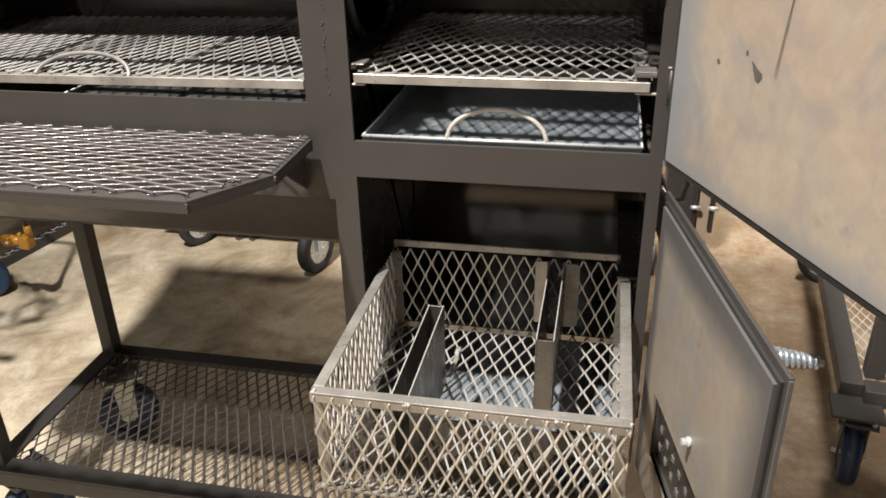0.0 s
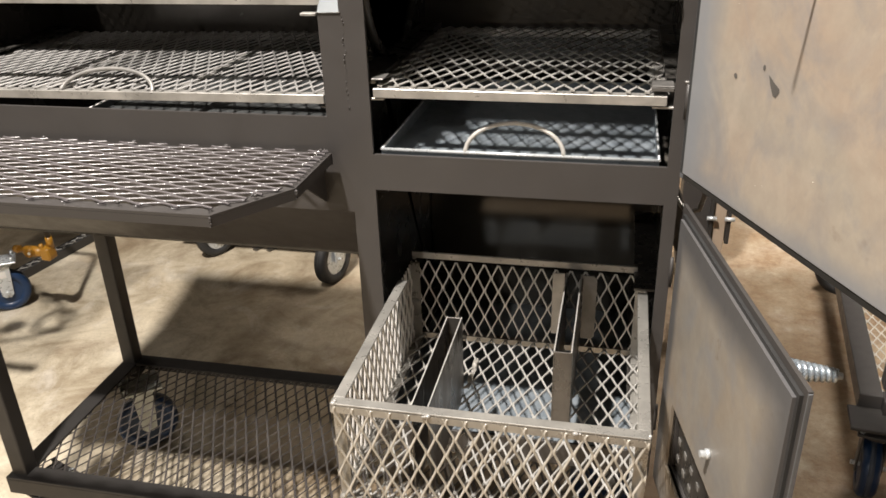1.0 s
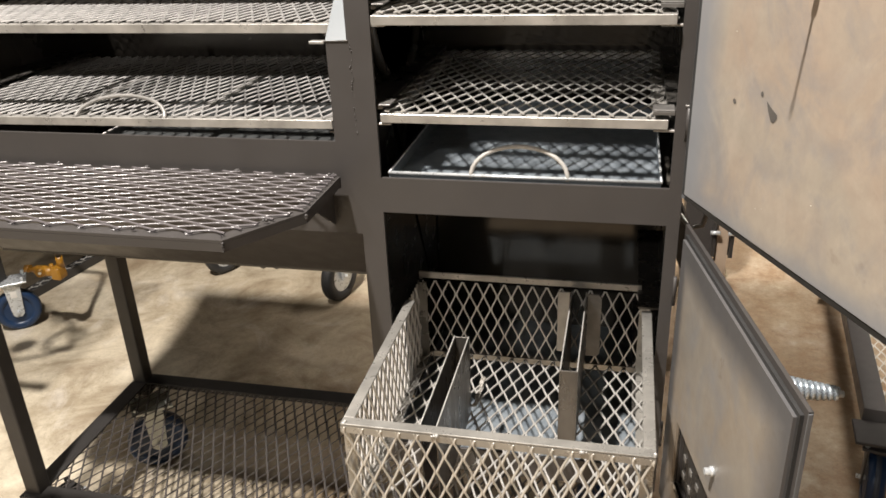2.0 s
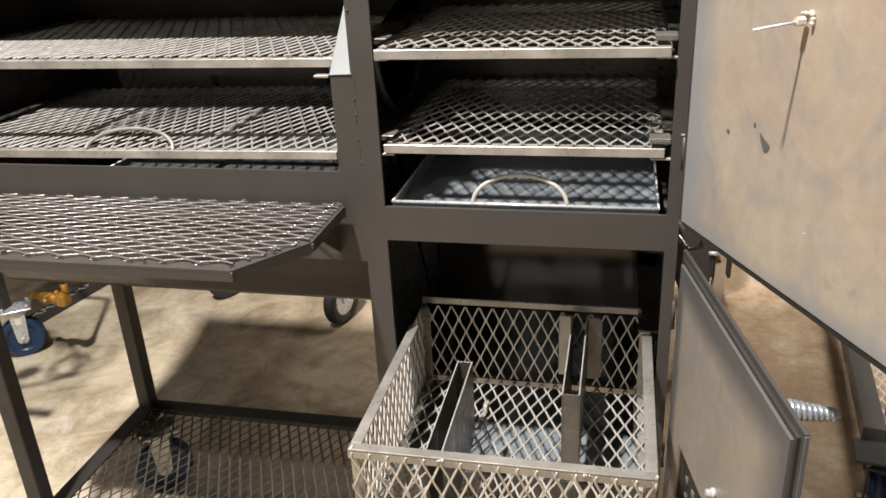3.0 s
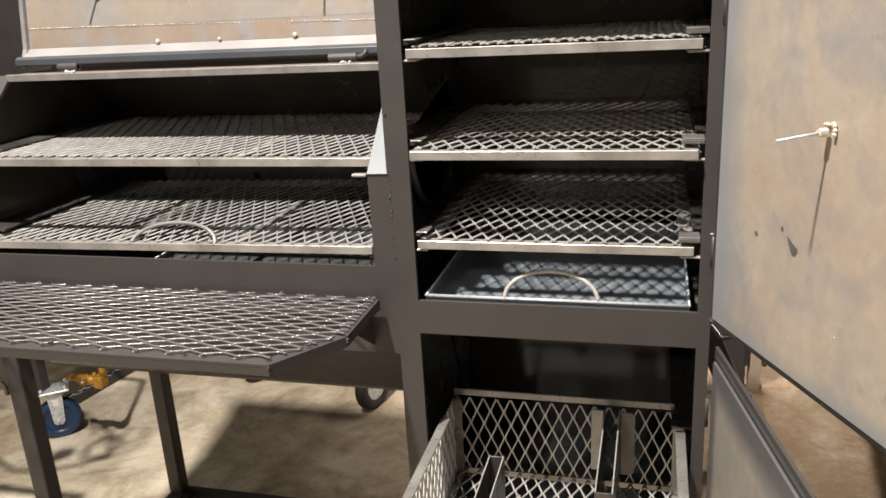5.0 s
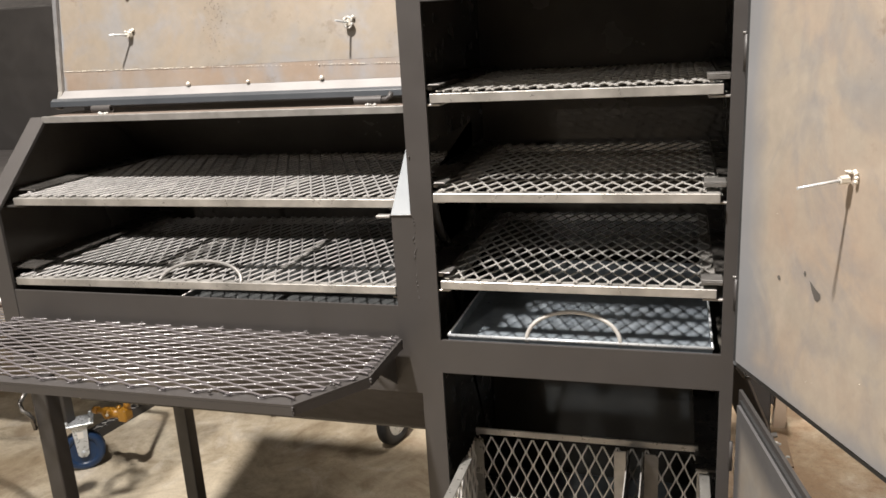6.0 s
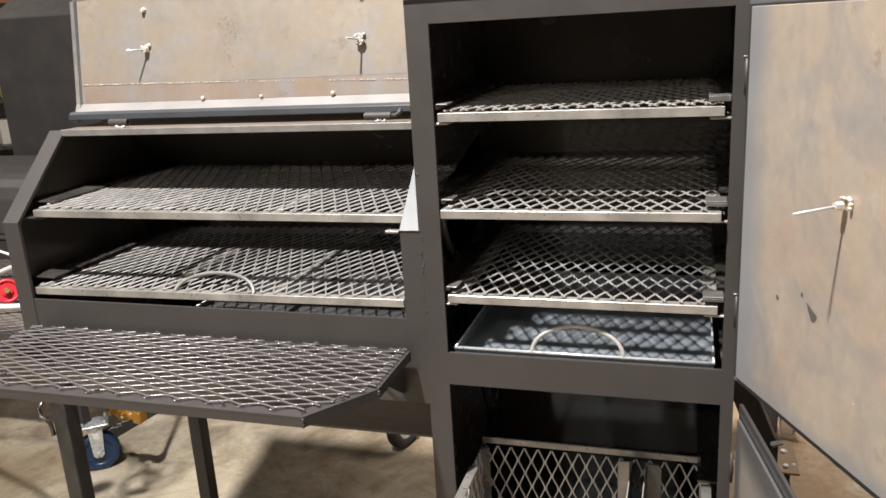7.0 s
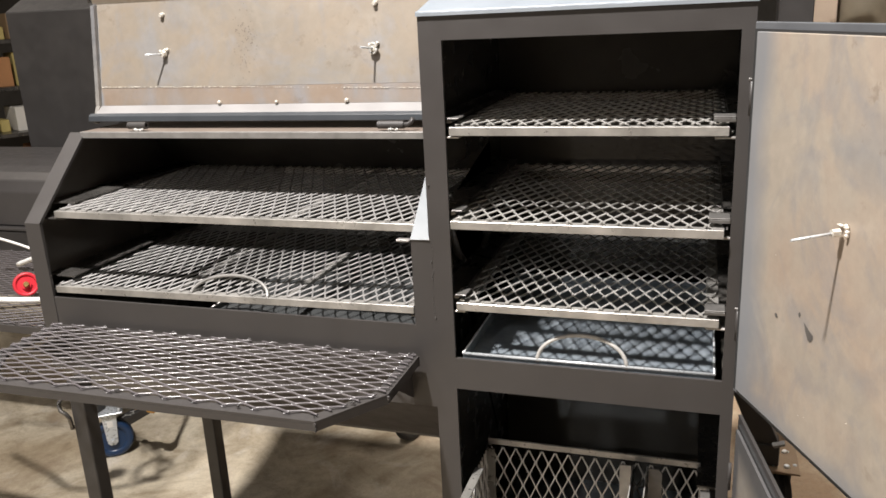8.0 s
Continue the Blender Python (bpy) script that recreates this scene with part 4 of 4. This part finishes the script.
part("barrel_seam", box(-3.38, -1.945, 0.955, 0.979, 1.086, 1.096, 0.001), PAINT, second)
part("lid_handle", tube([(-3.0, 0.975, 1.2), (-3.0, 0.93, 1.21), (-2.4, 0.93, 1.21), (-2.4, 0.975, 1.2)], 0.012, 8), SCALE_STEEL, second)
SX0, SX1, SY0, SY1, SHZ = -2.6, -1.4, 0.28, 0.955, 1.0
shelf2 = part("side_shelf", box(SX0, SX1, SY0, SY0 + 0.03, SHZ - 0.03, SHZ - 0.005, 0.001), PAINT, second)
m = expanded(SX1 - SX0, SY1 - SY0, True, phase=(0.012, 0.004), strand=0.0036)
part("mesh_panel", placed(m, Matrix.Translation((SX0, SY0, SHZ + 0.001))), MESH_PAINT, shelf2)
part("leg", box(-2.06, -2.01, 1.06, 1.11, 0.226, 0.82, 0.003), PAINT_DARK, second)
part("leg", box(-3.2, -3.15, 1.0, 1.05, 0.0, 0.82, 0.003), PAINT_DARK, second)
c = caster(second, -1.99, 1.1, 128, r=0.088)
part("label_plate", placed(box(0.0338, 0.0345, -0.012, 0.012, 0.155, 0.185), pose(-1.99, 1.1, 0, 0, 0, -52)), WHITE, c, "small white sticker")
caster(second, -2.1, 2.1, 140)

RT = pose(-2.115, 1.32, 0, 0, 0, -9.8)
offcut = thing("mesh_frame", RT, "dark steel bar with bare mesh edge lying on floor", "steel bar")
part("bar", placed(box(-0.055, 0.0, 0.0, 1.3, 0.0, 0.042, 0.002), RT), PAINT_DARK, offcut)
m = expanded(0.028, 1.28, False, phase=(0.01, 0.0), strand=0.006)
part("mesh_edge", placed(m, RT @ Matrix.Translation((-0.03, 0.01, 0.046))), MESH, offcut, "bare expanded steel edge")
valve = thing("gas_valve", pose(-1.76, 1.06, 0.28), "amber brass gas valve on a dark pipe", "valve")
part("body", tube([(-1.855, 1.07, 0.3), (-1.82, 1.066, 0.3), (-1.815, 1.065, 0.3), (-1.77, 1.062, 0.3), (-1.76, 1.061, 0.3), (-1.73, 1.059, 0.3)], [0.011, 0.012, 0.019, 0.023, 0.02, 0.019], 12), YELLOW, valve)
part("hex_nut", tube([(-1.87, 1.072, 0.3), (-1.848, 1.07, 0.3)], 0.016, 6), YELLOW, valve)
part("boss", tube([(-1.785, 1.06, 0.301), (-1.77, 1.028, 0.307), (-1.769, 1.026, 0.3072), (-1.771, 1.03, 0.3068)], [0.021, 0.018, 0.011, 0.009], 14), YELLOW, valve)
part("nipple", tube([(-1.772, 1.032, 0.3066), (-1.767, 1.022, 0.308)], 0.006, 10), WELD, valve, "brass nipple")
part("collar", prism([(-1.733, 0.274), (-1.692, 0.271), (-1.688, 0.288), (-1.694, 0.326), (-1.73, 0.328)], 1.036, 1.086, "y", 0.006), YELLOW, valve)
part("stub", tube([(-1.703, 1.072, 0.318), (-1.703, 1.072, 0.363)], 0.014, 10), YELLOW, valve)
part("stub", tube([(-1.727, 1.05, 0.318), (-1.727, 1.05, 0.34)], 0.008, 8), YELLOW, valve)
part("pipe", tube([(-1.703, 1.072, 0.338), (-1.703, 1.072, 0.86), (-1.71, 1.072, 0.89), (-1.73, 1.072, 0.9), (-1.905, 1.072, 0.9)], 0.011, 8), PAINT_DARK, valve)

hose = thing("gas_regulator", pose(-1.62, 0.5, SHZ + 0.006), "red handwheel regulator with pale hoses on mesh shelf", "regulator")
hub = Vector((-1.62, 0.46, SHZ + 0.06))
face = Vector((0.7, -0.66, 0.28)).normalized()
spin = face.to_track_quat("Z", "Y").to_matrix().to_4x4()


def rosette(r, wave, z0, z1, n=64, teeth=8):
    return prism([((r + wave * math.cos(teeth * 2 * math.pi * k / n)) * math.cos(2 * math.pi * k / n), (r + wave * math.cos(teeth * 2 * math.pi * k / n)) * math.sin(2 * math.pi * k / n)) for k in range(n)], z0, z1, "z")


part("handwheel", placed(rosette(0.034, 0.004, -0.012, 0.008), Matrix.Translation(hub) @ spin), RED, hose)
part("handwheel_rim", placed(tube([(0.034 * math.cos(2 * math.pi * k / 32), 0.034 * math.sin(2 * math.pi * k / 32), 0.008) for k in range(34)], 0.006, 8), Matrix.Translation(hub) @ spin), RED, hose)
part("boss", placed(rosette(0.016, 0.0, 0.0085, 0.016, 24), Matrix.Translation(hub) @ spin), RED, hose)
part("stem", tube([hub + face * 0.016, hub + face * 0.03], [0.01, 0.007], 12), BRASS, hose, "brass stem")


def bend(pts, n=8):
    """A smooth line through points."""
    v = [Vector(p) for p in pts]
    out = []
    for i in range(len(v) - 1):
        p0, p1, p2, p3 = v[max(i - 1, 0)], v[i], v[i + 1], v[min(i + 2, len(v) - 1)]
        for k in range(n):
            t = k / n
            out.append(0.5 * (2 * p1 + (p2 - p0) * t + (2 * p0 - 5 * p1 + 4 * p2 - p3) * t * t + (3 * p1 - p0 - 3 * p2 + p3) * t ** 3))
    return out + [v[-1]]


zs = SHZ + 0.02
part("hose", tube(bend([(-2.1, 0.5, zs), (-1.85, 0.42, zs), (-1.7, 0.36, zs + 0.02), (-1.55, 0.42, zs + 0.005), (-1.45, 0.5, zs)]), 0.0095, 8), WHITE, hose, "pale rubber hose")
part("hose", tube(bend([(-1.95, 0.75, zs), (-1.75, 0.7, zs + 0.07), (-1.63, 0.62, zs + 0.12), (-1.55, 0.6, zs + 0.06), (-1.5, 0.55, zs)]), 0.009, 8), WHITE, hose, "pale rubber hose")
part("hose", tube(bend([(-1.5, 0.55, zs), (-1.47, 0.52, zs + 0.03), (-1.48, 0.46, zs + 0.05), (-1.53, 0.45, zs + 0.06), (-1.55, 0.5, zs + 0.08), (-1.53, 0.56, zs + 0.07), (-1.49, 0.58, zs + 0.03), (-1.46, 0.56, zs)]), 0.011, 8), WHITE, hose, "pale rubber hose")
part("cord", tube(bend([(-2.2, 0.6, zs + 0.2), (-1.95, 0.65, zs + 0.14), (-1.75, 0.68, zs + 0.07), (-1.6, 0.62, zs)]), 0.005, 6), WHITE, hose, "white cord")

# third smoker cart, beyond the open doors
third = thing("third_smoker", pose(1.8, 1.3, 0), "dark grey painted steel smoker cart on casters", "smoker grill")
TURN3 = Matrix.Translation((1.15, 0.645, 0)) @ pose(0, 0, 0, 0, 0, -7) @ Matrix.Translation((-1.19, -0.63, 0))
for args in ((1.19, 1.25, 0.63, 2.3, 0.235, 0.285), (1.25, 2.5, 0.6, 0.66, 0.235, 0.285), (1.165, 1.3, 0.52, 0.6295, 0.235, 0.245)):
    part("rack_rail", placed(box(*args, 0.002), TURN3), PAINT, third)
part("leg", placed(box(1.252, 1.303, 0.662, 0.713, 0.286, 0.9, 0.003), TURN3), PAINT, third)
m = expanded(1.2, 1.6, False, phase=(0.01, 0.0))
part("rack_mesh", placed(m, TURN3 @ Matrix.Translation((1.25, 0.66, 0.275))), MESH_WARM, third, "bare expanded steel")
part("body", placed(box(1.75, 2.75, 0.7, 2.2, 0.9, 1.6, 0.01), TURN3), PAINT_DARK, third)
caster(third, 1.193, 0.585, -12, r=0.088, fork_mat=PAINT)
caster(third, 1.37, 1.78, 60, RUBBER)
caster(third, 2.3, 0.65, 8)

# a stand with an upright and a rubber wheel behind the cabinet
stand = thing("wheeled_stand", pose(0.9, 1.3, 0), "dark steel stand with bolted caster plate", "stand")
part("base_plate", box(0.7, 0.86, 1.235, 1.46, 0.222, 0.23, 0.001), RUSTY, stand, "rust-brown caster plate")
part("foot_block", box(0.695, 0.79, 1.27, 1.36, 0.231, 0.315, 0.004), PAINT_DARK, stand)
part("brace", prism([(0.787, 0.316), (0.7, 0.316), (0.52, 0.745), (0.607, 0.745)], 1.275, 1.355, "y", 0.003), PAINT_DARK, stand)
part("hook_rod", tube([(0.655, 1.24, 0.6), (0.69, 1.225, 0.555), (0.73, 1.225, 0.565), (0.745, 1.23, 0.615), (0.73, 1.24, 0.66)], 0.009, 8), SCALE_STEEL, stand)
part("bracket", prism([(0.762, 0.327), (0.802, 0.34), (0.802, 0.333), (0.77, 0.32)], 1.24, 1.269, "y"), TAB, stand, "bent steel tab")
for by in (1.272, 1.375):
    part("bolt", tube([(0.818, by, 0.2305), (0.818, by, 0.238), (0.818, by, 0.242)], [0.01, 0.01, 0.007], 12), WHITE, stand, "pale bolt head")
caster(stand, 0.8, 1.33, 12, RUBBER, 0.1, 0.222, "black rubber caster", RUBBER)

upright = thing("timber_upright", pose(0.9, 1.98, 0), "pale upright post with dark bolted brackets", "post")
part("post", box(0.875, 0.925, 1.95, 2.0, 0, 0.75, 0.002), TIMBER, upright)
for bx in (0.855, 0.928):
    part("bracket", box(bx, bx + 0.016, 1.93, 2.02, 0.12, 0.34, 0.002), PAINT_DARK, upright)
    part("bolt", tube([(bx - 0.012, 1.92, 0.24), (bx + 0.028, 1.92, 0.24)], 0.01, 8), ZINC, upright)

# rubber wheels of a cart standing behind the barrel
hand_cart = thing("hand_cart", pose(-1.0, 1.7, 0), "dark steel cart on black rubber casters", "cart")
part("deck", box(-1.5, -0.6, 1.5, 2.4, 0.46, 0.49, 0.003), PAINT_DARK, hand_cart)
caster(hand_cart, -0.72, 1.55, 165, RUBBER, 0.115, 0.465, "black rubber caster with steel rim")
caster(hand_cart, -1.36, 1.72, 150, RUBBER, 0.095, 0.465, "black rubber caster with steel rim")
caster(hand_cart, -1.35, 2.2, 130, RUBBER, 0.125, 0.465, "black rubber caster with steel rim")
caster(hand_cart, -0.7, 2.2, 130, RUBBER, 0.125, 0.465, "black rubber caster with steel rim")

# steel offcuts on the floor behind the barrel
for ox, oy in ((-1.2, 1.775), (-1.133, 1.779)):
    strip = thing("steel_strip", pose(ox, oy, 0), "dark steel strip lying on the concrete floor", "steel strip", "strips on the floor")
    part("bar", placed(box(-0.012, 0.012, 0.0, 0.3, 0.0005, 0.012, 0.001), pose(ox, oy, 0, 0, 0, -24)), SCALE_STEEL, strip)

# far shelving
SHELF_LEVELS = (0.3, 0.7, 1.1, 1.45, 1.8, 2.15)


def storage_shelf(x, y, turn):
    m = pose(x, y, 0, 0, 0, turn)
    s = thing("storage_shelf", m, "wire storage shelf with chrome posts", "shelf")
    for px, py in ((-0.6, -0.25), (0.6, -0.25), (-0.6, 0.25), (0.6, 0.25)):
        part("post", tube([(px, py, 0), (px, py, 2.6)], 0.018, 10), ZINC, s, local=True)
    for z in SHELF_LEVELS:
        part("shelf_board", box(-0.6, 0.6, -0.26, 0.26, z - 0.03, z, 0.003), SCALE_STEEL, s, local=True)
    return m


sm = storage_shelf(-4.9, 3.4, 60)
CLUTTER = [((0.42, 0.2, 0.08), "orange"), ((0.5, 0.4, 0.14), "yellow"), ((0.45, 0.06, 0.06), "red"), ((0.7, 0.66, 0.57), "pale"), ((0.72, 0.69, 0.62), "white"), ((0.42, 0.4, 0.38), "grey"), ((0.33, 0.22, 0.12), "brown cardboard")]
CLUT_MATS = [steel_paint("carton_" + n.split()[0], tuple(0.85 * v for v in c), c, 0.6) for c, n in CLUTTER]
rng = random.Random(4)
for z in SHELF_LEVELS:
    xx = -0.56
    while xx < 0.45:
        w, d, hgt = rng.uniform(0.05, 0.14), rng.uniform(0.2, 0.4), rng.uniform(0.08, 0.27)
        k = rng.randrange(len(CLUT_MATS))
        c = thing("carton", sm @ pose(xx + w / 2, 0, z), CLUTTER[k][1] + " carton standing on the storage shelf", "box", "cartons on the shelf")
        part("box", box(-w / 2, w / 2, -d / 2, d / 2, 0, hgt, 0.004), CLUT_MATS[k], c, local=True)
        part("flap", box(-w / 2 + 0.004, w / 2 - 0.004, -d / 2 + 0.004, -0.002, hgt + 0.0005, hgt + 0.004), CLUT_MATS[k], c, local=True)
        xx += w + rng.uniform(0.01, 0.06)

# flue, carton and drum seen past the cabinet's top
flue = thing("flue_pipe", pose(0.8, 2.0, 0), "dark square steel flue standing on the floor", "flue")
part("pipe", box(0.735, 0.86, 1.95, 2.08, 0.0, 2.3, 0.004), PAINT, flue)
part("cap", box(0.72, 0.875, 1.935, 2.095, 2.301, 2.33, 0.004), PAINT_DARK, flue)
bench = thing("work_bench", pose(1.4, 3.1, 0), "plain timber work bench", "bench")
part("worktop", box(0.9, 2.2, 2.75, 3.5, 1.45, 1.5, 0.003), TIMBER, bench)
for lx, ly in ((0.93, 2.78), (2.1, 2.78), (0.93, 3.4), (2.1, 3.4)):
    part("leg", box(lx, lx + 0.07, ly, ly + 0.07, 0, 1.449, 0.003), TIMBER, bench)
pack = thing("cardboard_box", pose(1.07, 3.1, 1.501), "pale tan cardboard box on work bench", "box")
part("box", box(0.95, 1.066, 2.9, 3.3, 1.501, 2.1, 0.003), TIMBER, pack)
part("flap", box(0.955, 1.061, 2.905, 3.09, 2.1005, 2.106), TIMBER, pack)
OLIVE = steel_paint("dull_olive_plastic", (0.2, 0.17, 0.12), (0.27, 0.235, 0.175), 0.45)
drum = thing("plastic_drum", pose(1.205, 3.0, 1.501), "dull olive plastic drum on work bench", "drum")
part("shell", tube([(1.205, 3.0, 1.501), (1.205, 3.0, 1.86), (1.205, 3.0, 1.97), (1.205, 3.0, 2.02), (1.205, 3.0, 2.05)], [0.13, 0.13, 0.125, 0.1, 0.06], 28), OLIVE, drum)
part("rib", tube([(1.205, 3.0, 1.85), (1.205, 3.0, 1.87)], 0.134, 28), OLIVE, drum)
part("cap", tube([(1.205, 3.0, 2.051), (1.205, 3.0, 2.09)], 0.05, 16), PAINT_DARK, drum)
jug = thing("white_jug", pose(1.42, 3.0, 1.501), "white plastic jug standing on work bench", "jug")
part("body", tube([(1.42, 3.0, 1.501), (1.42, 3.0, 1.9), (1.42, 3.0, 1.98), (1.42, 3.0, 2.03)], [0.08, 0.08, 0.055, 0.03], 20), WHITE, jug)
part("cap", tube([(1.42, 3.0, 2.031), (1.42, 3.0, 2.06)], 0.033, 14), RED, jug)
